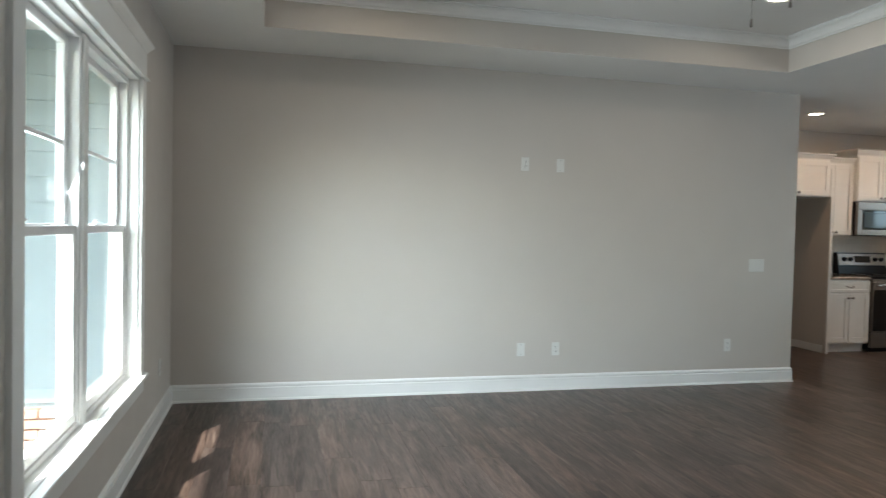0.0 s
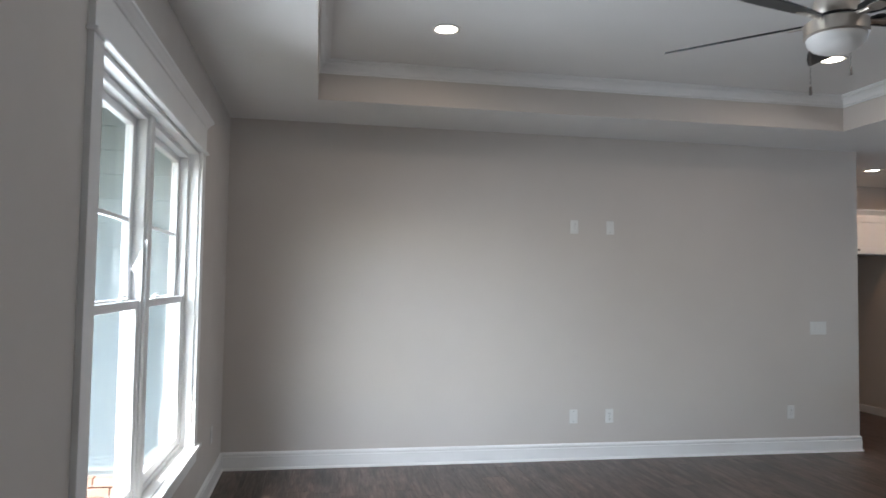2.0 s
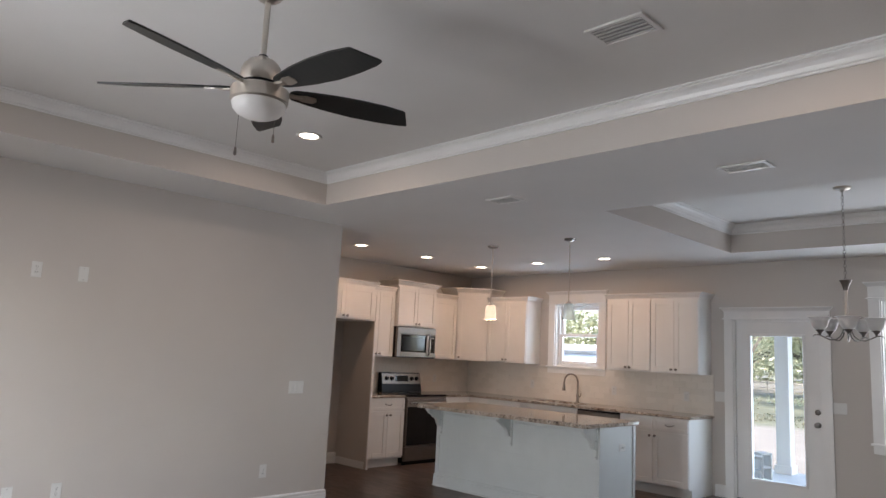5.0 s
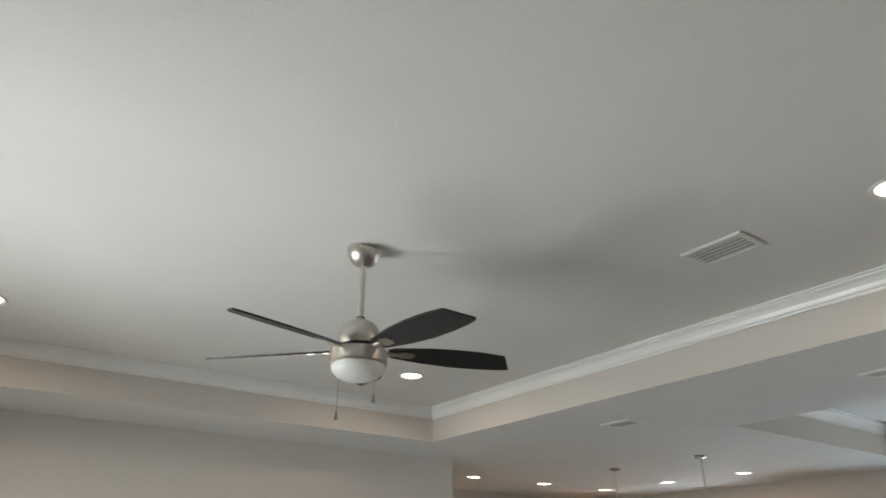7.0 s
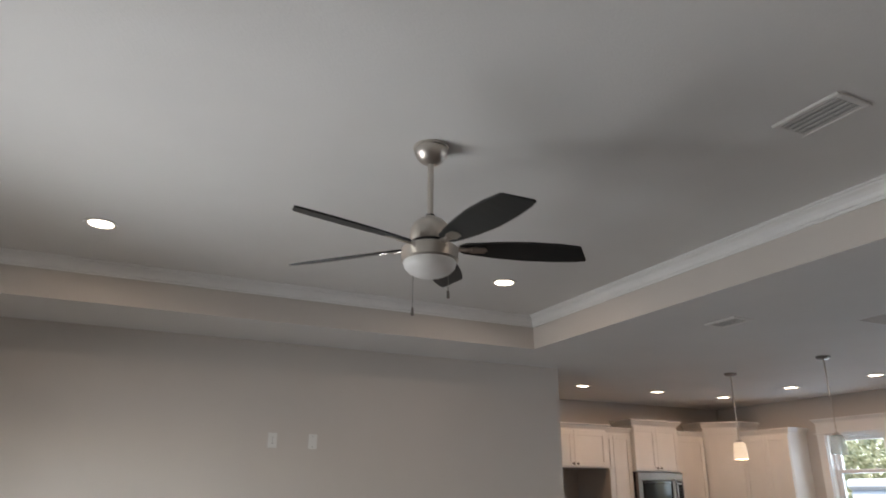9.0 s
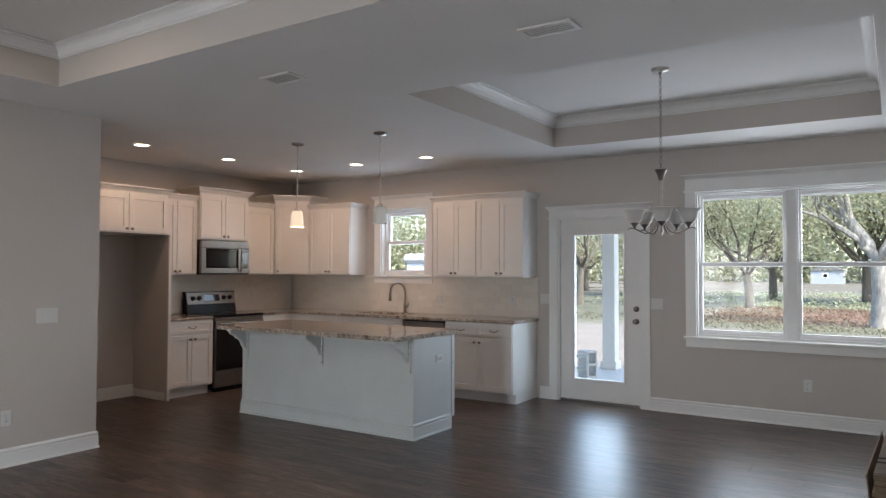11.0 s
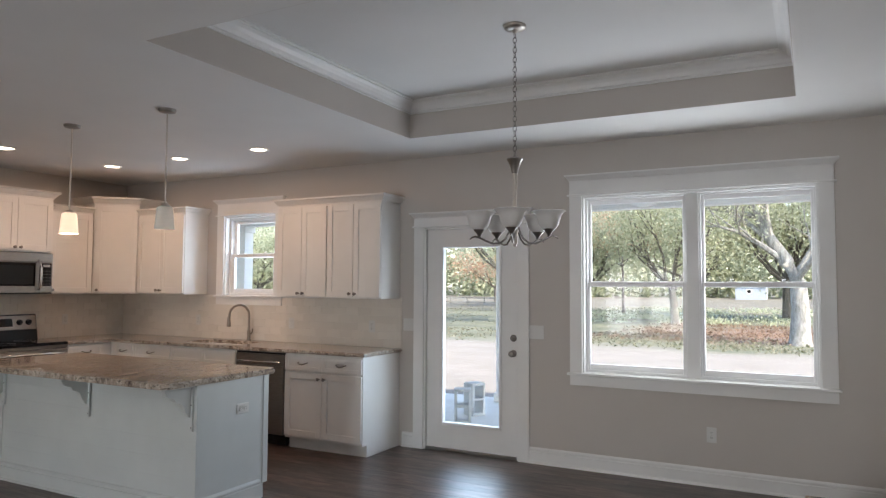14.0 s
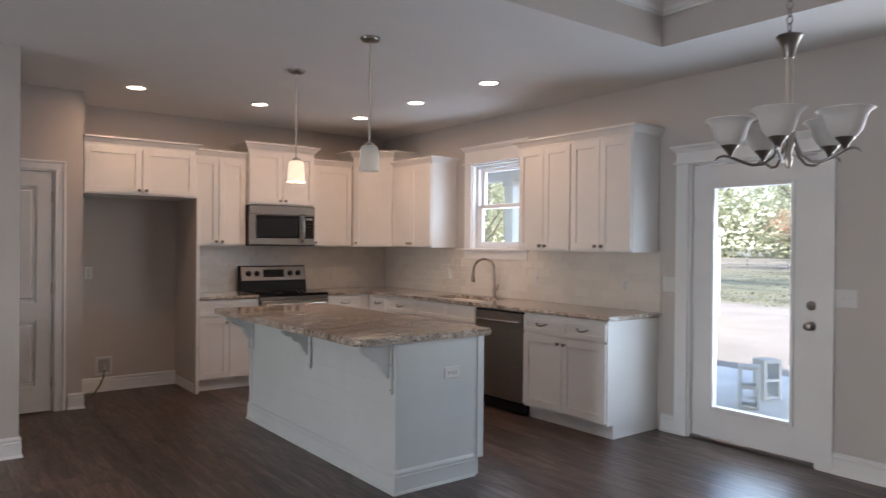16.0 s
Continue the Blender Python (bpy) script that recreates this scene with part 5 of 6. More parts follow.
def pendant(x, y, lit):
    t = thing("pendant_lamp", pose(x, y, H), "brushed nickel pendant lamp with frosted glass shade, " + ("switched on" if lit else "switched off"), "pendant lamp", "pendants over the island")
    bm = bmesh.new()
    lathe(bm, [(0.001, 0), (0.062, 0), (0.062, -0.008), (0.054, -0.02), (0.02, -0.028), (0.001, -0.028)], 28)
    part("canopy", bm, M_DARKNICKEL, t, smooth=True)
    bm = bmesh.new()
    tube(bm, [(0, 0, -0.02), (0, 0, -0.66)], 0.006, 10)
    part("rod", bm, M_NICKEL, t, smooth=True)
    bm = bmesh.new()
    lathe(bm, [(0.001, -0.655), (0.012, -0.655), (0.026, -0.661), (0.030, -0.668), (0.030, -0.690), (0.001, -0.690)], 24)
    part("socket", bm, M_NICKEL, t, smooth=True)
    bm = bmesh.new()
    lathe(bm, [(0.026, -0.676), (0.045, -0.680), (0.054, -0.692), (0.060, -0.75), (0.067, -0.838), (0.063, -0.838), (0.056, -0.75), (0.050, -0.696), (0.043, -0.685), (0.026, -0.682)], 32, cap=False)
    part("shade", bm, M_GLOW if lit else M_FROSTDIM, t, "glowing frosted glass shade" if lit else "unlit frosted glass shade", smooth=True)


pendant(7.315, -0.567, True)
pendant(7.315, -1.617, False)


def chandelier():
    t = thing("chandelier", pose(7.70, -4.065, HB), "brushed nickel chandelier with five frosted glass bell shades", "chandelier")
    bm = bmesh.new()
    lathe(bm, [(0.001, 0), (0.066, 0), (0.066, -0.01), (0.058, -0.02), (0.02, -0.028), (0.008, -0.045), (0.001, -0.045)], 28)
    part("canopy", bm, M_NICKEL, t, smooth=True)
    z, k = -0.045, 0
    while z > -0.785:
        bm = bmesh.new()
        c = [(0.011 * math.cos(a), 0, 0.0185 * math.sin(a)) for a in [2 * math.pi * i / 10 for i in range(11)]]
        tube(bm, [Matrix.Rotation(radians(90 * (k % 2)), 3, "Z") @ Vector(p) + Vector((0, 0, z - 0.012)) for p in c], 0.0022, 5)
        part("chain_link", bm, M_DARKNICKEL, t)
        z -= 0.029
        k += 1
    bm = bmesh.new()
    lathe(bm, [(0.001, -0.775), (0.012, -0.777), (0.046, -0.783), (0.048, -0.789), (0.041, -0.798), (0.030, -0.822), (0.021, -0.852), (0.0175, -0.87), (0.001, -0.87)], 24)
    part("stem_cup", bm, M_DARKNICKEL, t, smooth=True)
    bm = bmesh.new()
    lathe(bm, [(0.001, -0.865), (0.013, -0.865), (0.013, -1.125), (0.022, -1.135), (0.028, -1.165), (0.022, -1.205), (0.012, -1.235), (0.018, -1.26), (0.010, -1.29), (0.001, -1.295)], 20)
    part("stem", bm, M_NICKEL, t, smooth=True)
    for k in range(5):
        a = radians(72 * k + 197)
        ca, sa = math.cos(a), math.sin(a)
        pr = [(0.015, -1.155), (0.028, -1.195), (0.052, -1.247), (0.088, -1.275), (0.128, -1.278), (0.168, -1.262), (0.207, -1.243), (0.232, -1.238), (0.252, -1.244), (0.262, -1.256)]
        bm = bmesh.new()
        tube(bm, [(ca * o, sa * o, zz) for o, zz in pr], [0.0058] * 7 + [0.0055, 0.0045, 0.003], 10)
        arm = part("arm", bm, M_DARKNICKEL, t, "curved nickel arm", smooth=True)
        R = 0.207
        bm = bmesh.new()
        lathe(bm, [(0.001, -1.246), (0.007, -1.246), (0.009, -1.236), (0.015, -1.222), (0.032, -1.203), (0.034, -1.194), (0.001, -1.192)], 20, ca * R, sa * R)
        part("cup", bm, M_DARKNICKEL, arm, "dark nickel cup", smooth=True)
        bm = bmesh.new()
        lathe(bm, [(0.02, -1.203), (0.040, -1.195), (0.056, -1.173), (0.063, -1.148), (0.069, -1.126), (0.081, -1.108), (0.096, -1.099), (0.093, -1.096), (0.078, -1.104), (0.065, -1.124), (0.059, -1.148), (0.052, -1.171), (0.037, -1.190), (0.02, -1.197)], 32, ca * R, sa * R, cap=False)
        part("shade", bm, M_FROST, arm, "frosted glass bell shade", smooth=True)


chandelier()


# ---- boxes of planks on the floor ----
def plank_boxes():
    random.seed(5)
    n, half = 7, 0.79
    for k in range(n):
        dx, dy, rz = random.uniform(-0.016, 0.016), random.uniform(-0.006, 0.006), random.uniform(-0.5, 0.5)
        top = k == n - 1
        t = thing("plank_carton", pose(8.06 + dx, -5.605 + dy, k * 0.036, 0, 0, -2.6 + rz), "flat brown cardboard carton of floor planks, " + ("scuffed grey-brown top" if top else "stacked on the floor"), "carton", "stack of plank cartons")
        part("carton", boxes((-half, half, -0.125, 0.125, 0.0, 0.034), b=0.002), M_CARD, t)
        part("end_flap", boxes((-half - 0.006, -half, -0.122, 0.122, 0.003, 0.016), b=0.001), M_CARD, t)
        part("end_flap", boxes((-half - 0.009, -half, -0.118, 0.118, 0.019, 0.032), b=0.001), M_CARD, t)
        if top:
            part("printed_top", boxes((-half + 0.005, half - 0.003, -0.121, 0.121, 0.034, 0.0375), b=0.001), M_PLANKTOP, t, "grey-brown printed sheet")
            for x0, x1 in ((-0.50, -0.47), (-0.38, -0.345)):
                part("strap", boxes((x0, x1, -0.127, 0.127, 0.0372, 0.0392), b=0.0005), M_STRAP, t, "black packing strap")
            bm = bmesh.new()
            for pts in (((0.70, 0.085, 0.0376), (0.52, 0.075, 0.0376), (0.36, 0.060, 0.0376)), ((0.20, 0.0, 0.0376), (0.05, -0.008, 0.0376), (-0.12, -0.020, 0.0376)), ((-0.66, -0.10, 0.0376), (-0.64, 0.02, 0.0376), (-0.65, 0.11, 0.0376))):
                tube(bm, pts, 0.0022, 5)
            part("tear", bm, M_SLOT, t, "dark tears in the cardboard")
    for k, (y, h, rx) in enumerate(((-5.741, 0.262, 1), (-5.760, 0.272, 2), (-5.462, 0.225, -7))):
        t = thing("cardboard_sheet", pose(8.05, y, 0, rx, 0, -2.6 + 0.5 * (k % 2)), "thin brown cardboard sheet " + ("leaning against" if k == 2 else "standing beside") + " the cartons", "cardboard", "cardboard sheets")
        part("sheet", boxes((-0.72, 0.72, -0.004, 0.004, 0.0, h), b=0.001), M_CARD, t)
    t = thing("plastic_wrap", pose(7.22, -5.555, 0), "crumpled clear plastic wrap at the carton ends", "packaging")
    bm = bmesh.new()
    bmesh.ops.create_grid(bm, x_segments=18, y_segments=32, size=1)
    for v in bm.verts:
        n1 = abs(noise.noise(Vector((v.co.x * 2.2, v.co.y * 4.5, 3))))
        v.co = Vector((v.co.x * 0.05 + 0.03 * n1, v.co.y * 0.19, 0.012 + 0.20 * n1 * (1.1 - abs(v.co.x))))
    bmesh.ops.solidify(bm, geom=bm.faces[:], thickness=0.002)
    part("film", bm, M_FILM, t, smooth=True)


plank_boxes()


# ---- outdoors ----
def cinder_block(m, label):
    t = thing("cinder_block", m, label, "concrete block", "cinder blocks on the porch")
    L, W, T, wl = 0.39, 0.19, 0.19, 0.032
    bm = boxes((0, wl, 0, W, 0, L), (T - wl, T, 0, W, 0, L), (wl, T - wl, 0, W, 0, wl), (wl, T - wl, 0, W, L - wl, L), (wl, T - wl, 0, W, L / 2 - wl / 2, L / 2 + wl / 2), b=0.004)
    part("block", bm, M_BLOCK, t)


cinder_block(pose(11.12, -1.94, -0.05, 0, 0, -62), "grey hollow cinder block standing on end")
cinder_block(pose(11.62, -1.93, -0.05, 0, 0, -28), "grey hollow cinder block standing on end behind another")


def column(x, y):
    t = tagged(thing("porch_column", pose(x, y, -0.05), "square white porch column", "column", "porch columns"), kind="structure")
    part("shaft", boxes((-0.10, 0.10, -0.10, 0.10, 0.12, 2.46), b=0.004), M_TRIM, t)
    part("plinth", boxes((-0.125, 0.125, -0.125, 0.125, 0, 0.12), b=0.005), M_TRIM, t)
    part("capital", boxes((-0.125, 0.125, -0.125, 0.125, 2.46, 2.56), b=0.005), M_TRIM, t)


column(12.88, -1.83)
column(12.88, 3.0)
column(12.88, -7.2)


def porch_light(x, y):
    t = thing("porch_light", pose(x, y, 2.72), "white glass bowl light hanging under the porch ceiling", "ceiling light")
    bm = bmesh.new()
    lathe(bm, [(0.001, 0), (0.07, 0), (0.068, -0.02), (0.02, -0.03), (0.001, -0.03)], 24)
    part("canopy", bm, M_NICKEL, t, smooth=True)
    bm = bmesh.new()
    lathe(bm, [(0.001, -0.02), (0.011, -0.02), (0.011, -0.24), (0.001, -0.24)], 12)
    part("stem", bm, M_NICKEL, t, smooth=True)
    bm = bmesh.new()
    lathe(bm, [(0.205, -0.215), (0.20, -0.235), (0.175, -0.275), (0.13, -0.31), (0.07, -0.33), (0.001, -0.335), (0.001, -0.329), (0.068, -0.324), (0.126, -0.304), (0.17, -0.27), (0.195, -0.233), (0.20, -0.215)], 32, cap=False)
    part("bowl", bm, M_FROST, t, "white frosted glass bowl", smooth=True)


porch_light(11.58, -3.99)


def siding_wing():
    t = tagged(thing("wing_wall", pose(-0.16, -0.62, 0), "projecting house wing clad in pale lap siding over brick", "wall"), kind="structure")
    part("core", boxes((-3.2, 0, 0.03, 0.2, -0.3, 2.62)), M_SIDING, t)
    z = 0.20
    while z < 2.6:
        bm = bmesh.new()
        prism(bm, [(0.03, z - 0.012), (-0.002, z - 0.012), (0.016, z + 0.165), (0.03, z + 0.165)], "x", -3.2, -0.002)
        part("siding_board", bm, M_SIDING, t)
        z += 0.165
    me = None
    for row in range(6):
        for k in range(15):
            x = -3.2 + k * 0.212 + (0.106 if row % 2 else 0)
            bm = boxes((0, 0.203, 0, 0.09, 0, 0.057), b=0.003) if me is None else None
            me = me or mesh_of("brick", bm, M_BRICK)
            b = new("brick", me)
            b.parent, b.location = t, (x, -0.06, -0.24 + row * 0.067)


siding_wing()


def limb(bm, p, d, length, r, depth, tips):
    pts, rad = [p], [r]
    n = 6
    for i in range(n):
        d = (d + 0.22 * Vector((random.uniform(-1, 1), random.uniform(-1, 1), random.uniform(-0.5, 0.9)))).normalized()
        p = p + d * length / n
        pts.append(p)
        rad.append(r * (1 - 0.55 * (i + 1) / n))
        if i >= 2 and depth <= 1:
            tips.append(p.copy())
    tube(bm, pts, rad, 7)
    tips.append(p.copy())
    if depth > 0:
        for _ in range(3 if depth > 1 else 2):
            i = random.randint(2, n)
            q = (d + Vector((random.uniform(-1, 1), random.uniform(-1, 1), random.uniform(-0.2, 0.8)))).normalized()
            limb(bm, pts[i], q, length * 0.62, rad[i] * 0.75, depth - 1, tips)


def leaf_cloud(centres, spread, count, size, name, mat, flat=0.7):
    c = np.array([[*p] for p in centres])
    rng = np.random.default_rng(len(c) + count)
    at = c[rng.integers(0, len(c), count)] + rng.normal(0, 1, (count, 3)) * np.array([spread, spread, spread * flat])
    u = rng.normal(0, 1, (count, 3))
    u /= np.linalg.norm(u, axis=1)[:, None]
    w = np.cross(u, rng.normal(0, 1, (count, 3)))
    w /= np.linalg.norm(w, axis=1)[:, None]
    s = size * rng.uniform(0.6, 1.4, (count, 1))
    v = np.stack([at - u * s, at + w * s * 0.45, at + u * s, at - w * s * 0.45], 1).reshape(-1, 3)
    me = bpy.data.meshes.new(name)
    me.from_pydata(v.tolist(), [], np.arange(4 * count).reshape(-1, 4).tolist())
    me.materials.append(mat)
    return new(name, me)


def tree(x, y, label, height, r, leaves, leaf, mat, lean=(0, 0), limbs=5, seed=1, spread=0.9, low=0.35, z=-0.6, extra=()):
    random.seed(seed)
    t = thing("tree", pose(x, y, z), label, "tree", "trees in the yard")
    bm, tips = bmesh.new(), []
    top = Vector((lean[0], lean[1], height * low))
    tube(bm, [Vector((0, 0, -0.2)), Vector((lean[0] * 0.1, lean[1] * 0.1, height * low * 0.1)), Vector((lean[0] * 0.4, lean[1] * 0.4, height * low * 0.55)), top], [r * 1.35, r * 1.05, r * 0.9, r * 0.8], 12)
    for k in range(limbs):
        a = 2 * math.pi * (k + random.uniform(-0.3, 0.3)) / limbs
        d = Vector((math.cos(a), math.sin(a), random.uniform(0.5, 1.2))).normalized()
        limb(bm, top * random.uniform(0.8, 1.0), d, height * 0.42, r * 0.5, 2, tips)
    for d, ln in extra:
        limb(bm, top * 0.85, Vector(d).normalized(), ln, r * 0.62, 2, tips)
    part("trunk", bm, M_BARKDARK, t, smooth=True)
    c = leaf_cloud(tips, spread, leaves, leaf, "crown", mat)
    c.parent = t


def leaning_oak(x, y, z):
    """The big pale-limbed oak: a stout trunk that bends over and forks into long bare limbs under a feathery crown."""
    random.seed(21)
    t = thing("tree", pose(x, y, z), "large oak with pale bent trunk and long bare limbs", "tree", "trees in the yard")
    bm, tips = bmesh.new(), []
    tube(bm, [(0, 0, -0.3), (0, 0, 0.25), (0, -0.02, 1.2), (0, 0.03, 2.3), (0, 0.40, 3.1), (0.05, 0.92, 3.95), (0.1, 1.45, 5.0), (0.1, 1.95, 6.0), (0.2, 2.7, 7.2)], [0.50, 0.38, 0.32, 0.30, 0.26, 0.20, 0.15, 0.11, 0.07], 12)
    for way in (((0, 0.5, 3.15), (-0.3, 1.25, 3.75), (-0.5, 2.0, 4.25), (-0.6, 2.7, 4.5)),
                ((0.05, 0.9, 3.9), (0.3, 1.7, 4.6), (0.5, 2.6, 5.5), (0.7, 3.5, 6.6)),
                ((0.05, 0.95, 4.0), (-0.2, 1.1, 5.1), (-0.3, 1.0, 6.2), (-0.3, 1.4, 7.6)),
                ((0, 0.15, 2.5), (0.2, -0.45, 3.6), (0.3, -0.6, 4.8), (0.5, -1.2, 6.2)),
                ((0.1, 1.4, 4.9), (0.5, 2.5, 5.2), (0.8, 3.4, 5.6)),
                ((0, 0.1, 2.4), (-0.8, -0.6, 3.4), (-1.5, -1.6, 4.2), (-1.9, -2.7, 4.8))):
        n = len(way)
        tube(bm, way, [0.13 * (1 - 0.62 * k / (n - 1)) for k in range(n)], 9)
        for k in range(1, n):
            for _ in range(3):
                d = (Vector(way[k]) - Vector(way[k - 1])).normalized() + Vector((random.uniform(-0.9, 0.9), random.uniform(-0.9, 0.9), random.uniform(-0.3, 0.8)))
                limb(bm, Vector(way[k]), d.normalized(), random.uniform(1.2, 2.4), 0.040, 1, tips)
    part("trunk", bm, M_BARK, t, smooth=True)
    c = leaf_cloud([p + Vector((o, 0, 0.2)) for p in tips for o in (0.7, -0.35)], 0.62, 19000, 0.055, "crown", M_LEAFPALE)
    c.parent = t


leaning_oak(33.5, -5.15, -0.62)
tree(48.6, 1.9, "oak with a dark trunk and low grey-green crown", 10, 0.26, 15000, 0.10, M_LEAF, (0, 0.2), 7, 4, 1.15, 0.22, -0.75)
tree(45.5, 11.8, "pale-trunked oak on the lawn behind the house", 10, 0.24, 9000, 0.09, M_LEAFPALE, (0.1, -0.2), 6, 6, 1.1, 0.30, -0.75)
tree(60, 7.8, "slender bare-stemmed tree with rust-coloured autumn leaves", 9.5, 0.10, 3800, 0.09, M_LEAFRUST, (0.2, 0.1), 4, 8, 0.7, 0.5, -0.8)
tree(58, -4.0, "dense green oak behind the leaf litter", 12, 0.30, 18000, 0.13, M_LEAF, (0, 0), 7, 11, 1.5, 0.24, -0.8)
tree(63, 2.5, "tall grey-green oak far back in the yard", 13, 0.32, 18000, 0.14, M_LEAFPALE, (0, 0), 7, 12, 1.6, 0.22, -0.8)
tree(66, 12.5, "broad pale green oak beyond the lawn", 12, 0.30, 16000, 0.15, M_LEAFPALE, (0, 0), 7, 13, 1.6, 0.2, -0.8)
tree(56, -11.5, "green oak at the far side of the yard", 12, 0.35, 15000, 0.13, M_LEAF, (0, 0), 6, 15, 1.5, 0.22, -0.8)
tree(78, 24, "leafy oak at the far edge of the lawn", 12, 0.3, 12000, 0.16, M_LEAFPALE, (0, 0), 6, 16, 1.7, 0.22, -0.9)
tree(92, 33, "autumn rust tree at the far edge of the lawn", 10, 0.2, 5000, 0.16, M_LEAFRUST, (0, 0), 5, 14, 1.3, 0.25, -0.9)
tree(50, 37, "tall pale green tree beyond the kitchen window", 10, 0.25, 12000, 0.12, M_LEAFPALE, (0, 0), 6, 9, 1.3, 0.22)
tree(29, 23, "green tree with drooping limbs beyond the kitchen window", 9, 0.16, 11000, 0.08, M_LEAF, (0, 0), 6, 10, 1.1, 0.22)


def ground_cover(name, label, category, mat, n, xs, ys, spread, rise, size, count, seed):
    """Loose cover on the yard: n clumps of small blades or leaves between xs and ys, rising from the ground."""
    rng = np.random.default_rng(seed)
    pts = []
    for _ in range(n):
        x, y = rng.uniform(*xs), rng.uniform(*ys)
        g = -0.30 - min(0.5, max(0.0, math.hypot(x, y) - 18) * 0.02)
        pts.append((x, y, g + rise))
    ob = leaf_cloud(pts, spread, count, size, name, mat, rise / spread)
    tagged(ob, label, category, kind="stuff")


ground_cover("leaf_litter", "drifts of fallen rust-brown oak leaves on the yard", "leaf litter", M_LITTER, 220, (33, 50), (-16, 3), 0.8, 0.03, 0.08, 7000, 31)
ground_cover("dry_grass", "pale dry grass tufts at the edge of the sand", "grass", M_STRAWBLADE, 240, (28, 37), (-16, 16), 0.6, 0.03, 0.06, 7000, 32)
ground_cover("low_brush", "low grey-green brush under the oaks", "brush", M_LEAFPALE, 110, (50, 80), (-16, 13), 0.9, 0.13, 0.10, 8000, 33)
ground_cover("lawn_weeds", "weeds and tufts scattered on the far lawn", "weeds", M_STRAWBLADE, 160, (40, 80), (6, 40), 0.9, 0.03, 0.07, 6000, 34)


def far_woods():
    rng = np.random.default_rng(3)
    pts = []
    for _ in range(260):
        a = rng.uniform(-0.75, 1.15)
        d = rng.uniform(160, 195)
        h = rng.uniform(11, 22)
        for j in range(6):
            pts.append((d * math.cos(a) + rng.normal(0, 2.5), -3 + d * math.sin(a) + rng.normal(0, 2.5), -0.8 + h * (0.07 + 0.17 * j)))
    ob = leaf_cloud(pts, 2.9, 110000, 0.62, "far_woods", M_LEAF)
    tagged(ob, "belt of green woods far behind the yard", "woods", kind="stuff")


far_woods()


def far_house():
    t = thing("white_house", pose(150, 4.9, -0.9), "small pale blue-white house with a dark window far off", "house")
    part("wall", boxes((0, 6, -2.7, 2.7, 0, 2.6)), M_FARWALL, t)
    bm = bmesh.new()
    prism(bm, [(-3.0, 2.6), (3.0, 2.6), (0, 3.7)], "x", -0.3, 6.3)
    part("roof", bm, M_ROOF, t)
    w = part("window", boxes((-0.05, -0.002, -0.2, 0.7, 1.2, 2.1)), M_VINYL, t)
    part("pane", boxes((-0.06, -0.051, -0.1, 0.6, 1.3, 2.0)), M_BLACKGLASS, w)


far_house()


def white_shed():
    t = thing("white_shed", pose(19.0, 5.65, -0.4), "low white metal shed with a rounded roof edge", "shed")
    part("wall", boxes((0, 3, -0.95, 0.95, 0, 2.1), b=0.05), M_WHITEBODY, t)
    part("roof", boxes((-0.1, 3.1, -1.0, 1.0, 2.1, 2.36), b=0.08), M_WHITEBODY, t)
    part("door", boxes((-0.03, -0.001, -0.4, 0.3, 0.1, 1.75), b=0.01), M_WHITEBODY, t)


white_shed()


def far_fence():
    t = thing("rail_fence", pose(84, 33, -1.0), "weathered grey wooden rail fence along the lawn", "fence")
    for k in range(14):
        part("post", boxes((-0.06, 0.06, -14 + k * 2.4 - 0.06, -14 + k * 2.4 + 0.06, 0, 1.2), b=0.01), M_BARK, t)
    for z in (0.4, 0.95):
        part("rail", boxes((-0.1, -0.06, -14.2, 17.4, z, z + 0.14), b=0.01), M_BARK, t)


far_fence()


# ---- backsplash tiles ----
def splash(parent, w, z0, z1, skip=()):
    """Tiles on the local wall face y = 0, from x = 0 to w."""
    tw, th, g = 0.152, 0.0762, 0.0022
    cache = {}
    row, z = 0, z0
    while z < z1 - 0.008:
        ze = min(z + th, z1)
        x = -tw / 2 if row % 2 else 0.0
        while x < w - 0.004:
            a, b = max(x, 0), min(x + tw, w)
            x += tw
            if b - a < 0.012 or any(s[0] < (a + b) / 2 < s[1] and s[2] < (z + ze) / 2 < s[3] for s in skip):
                continue
            key = (round(b - a, 3), round(ze - z, 3))
            if key not in cache:
                bm = boxes((0.0005, key[0] - 0.0005, -0.0095, -0.003, g / 2, key[1] - g / 2), b=0.001)
                cache[key] = mesh_of("tile", bm, M_TILE)
            t = new("tile", cache[key])
            t.parent = parent
            t.matrix_basis = pose(a, 0, z, random.uniform(-0.12, 0.12), 0, random.uniform(-0.03, 0.03))
        z, row = ze, row + 1


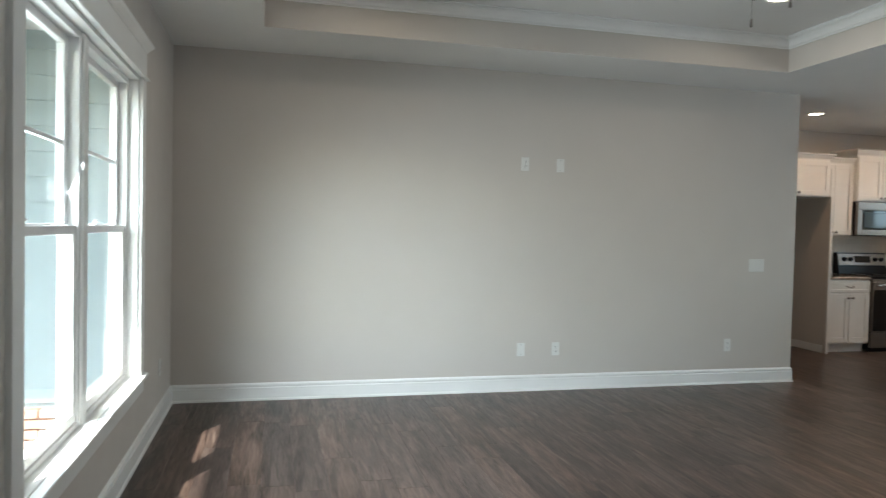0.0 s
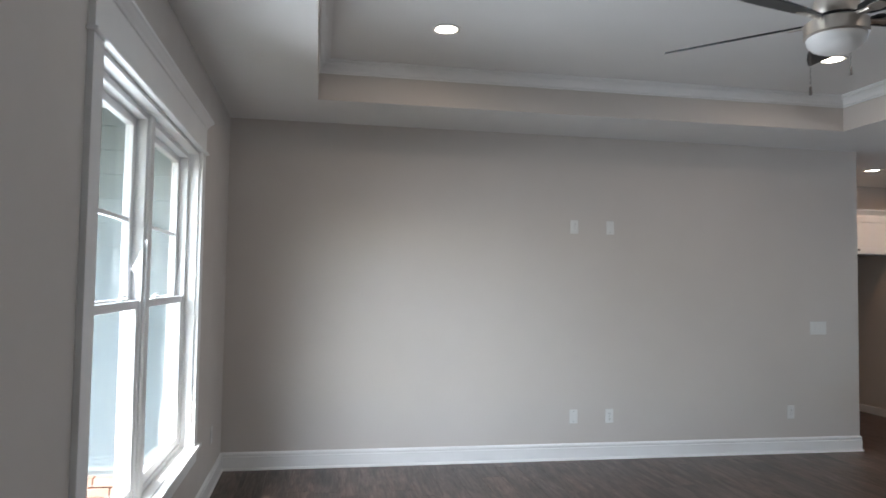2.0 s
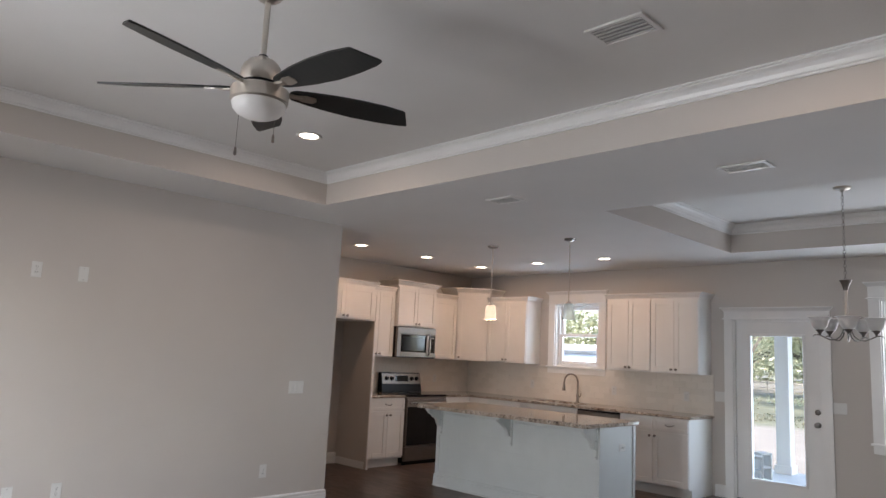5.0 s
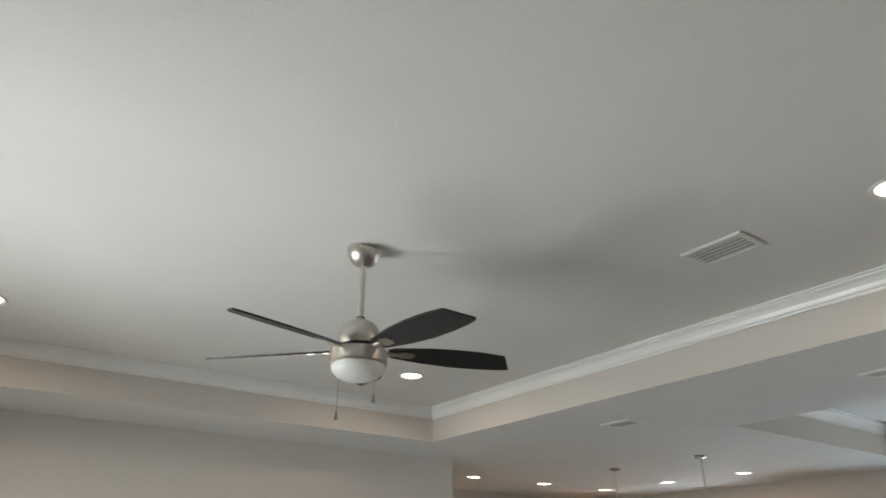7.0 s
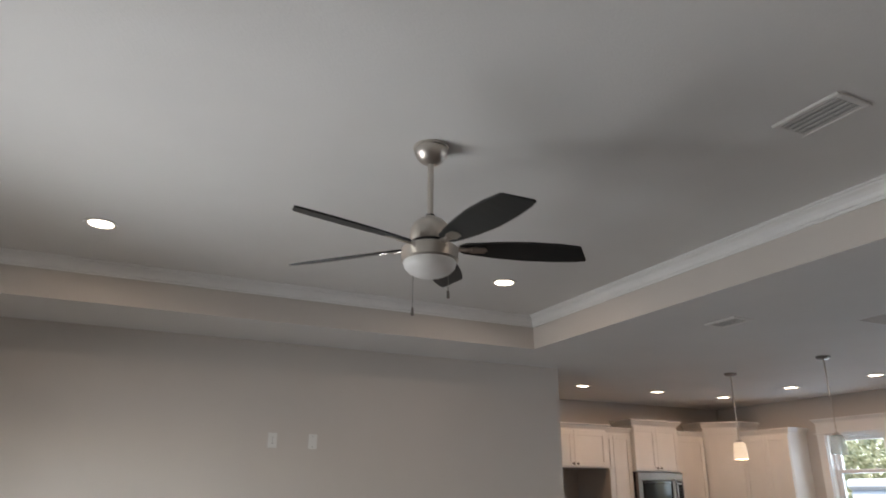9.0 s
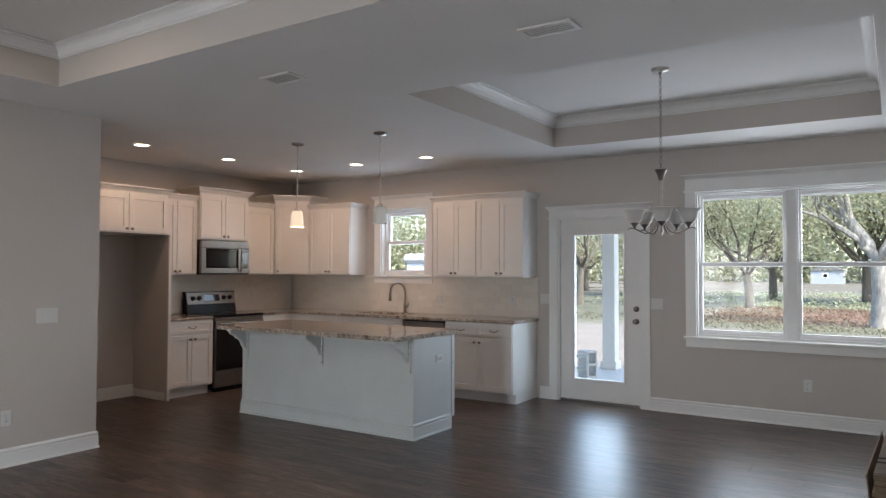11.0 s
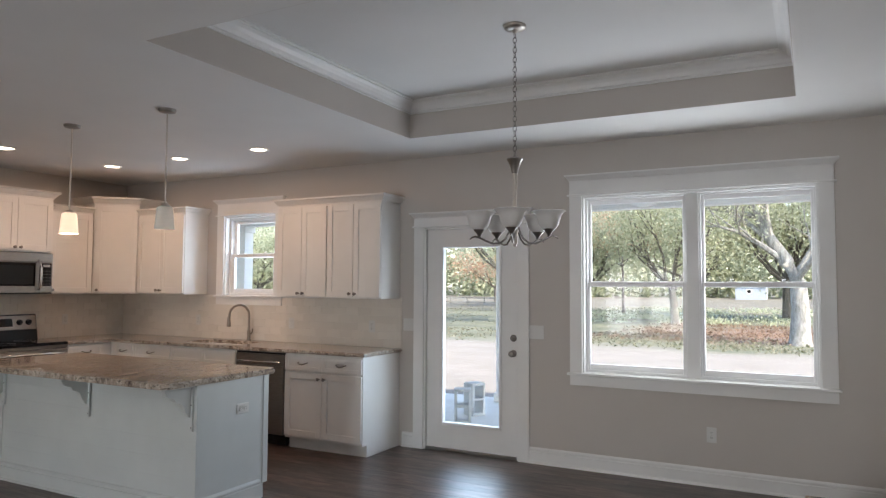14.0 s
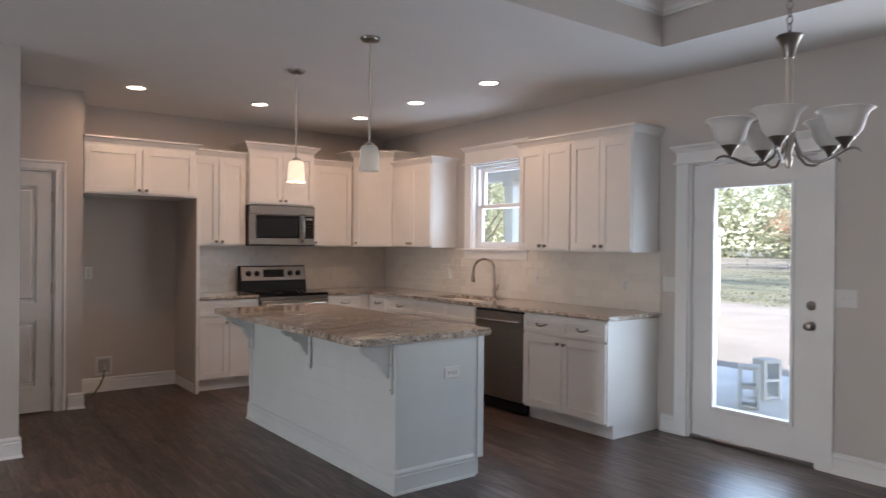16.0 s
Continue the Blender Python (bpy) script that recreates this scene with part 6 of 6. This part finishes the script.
random.seed(7)
bs = tagged(part("backsplash_east", boxes((0, YK - 0.003 + 2.088, -0.004, -0.0005, 0.92, 1.405)), M_GROUT), "glossy white subway tile backsplash behind the sink", "backsplash", kind="structure")
bs.matrix_basis = pose(XE, YK - 0.003, 0, 0, 0, -90)
ky = YK - 0.003
splash(bs, ky + 2.088, 0.921, 1.405, [(ky - KW[1] - 0.12, ky - KW[0] + 0.12, 1.285, 1.5)])
bs = tagged(part("backsplash_range", boxes((0, XE - 0.011 - 7.2, -0.004, -0.0005, 0.92, 1.42)), M_GROUT), "glossy white subway tile backsplash behind the range", "backsplash", kind="structure")
bs.matrix_basis = pose(7.2, YK, 0)
splash(bs, XE - 0.011 - 7.2, 0.921, 1.42)


# ---- floor planks ----
def planks():
    random.seed(11)
    fl = bpy.data.objects["floor"]
    pw, pl = 0.178, 1.22
    cache, far, made = {}, [], 0
    x = 0.0
    while x < XE - 0.002:
        x1 = min(x + pw, XE)
        y = YS - random.uniform(0, pl)
        while y < YK:
            a, b = max(y, YS), min(y + pl, YK)
            y += pl
            if b - a < 0.03 or (a > YP and x1 < 6.2) or (a > -0.01 and x1 < 3.7):
                continue
            near = x < 9.2 and -5.2 < b and made < 298
            if near:
                key = (round(x1 - x, 3), round(b - a, 2))
                if key not in cache:
                    w, l = key[0] - 0.0007, b - a - 0.0007
                    cache[key] = mesh_of("plank", boxes((0, w, 0, l, -0.008, 0.0), b=0.0007), M_FLOOR)
                o = new("plank", cache[key])
                o.parent, o.location = fl, (x + 0.0006, a + 0.0006, 0)
                made += 1
            else:
                far.append((x, x1, a, b))
        x = x1
    bm = bmesh.new()
    for x0, x1, a, b in far:
        vs = [bm.verts.new(p) for p in ((x0 + 0.0006, a, 0), (x1 - 0.0006, a, 0), (x1 - 0.0006, b - 0.0012, 0), (x0 + 0.0006, b - 0.0012, 0), (x0 + 0.0006, a, -0.008), (x1 - 0.0006, a, -0.008), (x1 - 0.0006, b - 0.0012, -0.008), (x0 + 0.0006, b - 0.0012, -0.008))]
        for f in ((0, 1, 2, 3), (0, 4, 5, 1), (1, 5, 6, 2), (2, 6, 7, 3), (3, 7, 4, 0)):
            bm.faces.new([vs[i] for i in f])
    o = part("plank_rest", bm, M_FLOOR, fl)
    o["kind"] = "stuff"


planks()
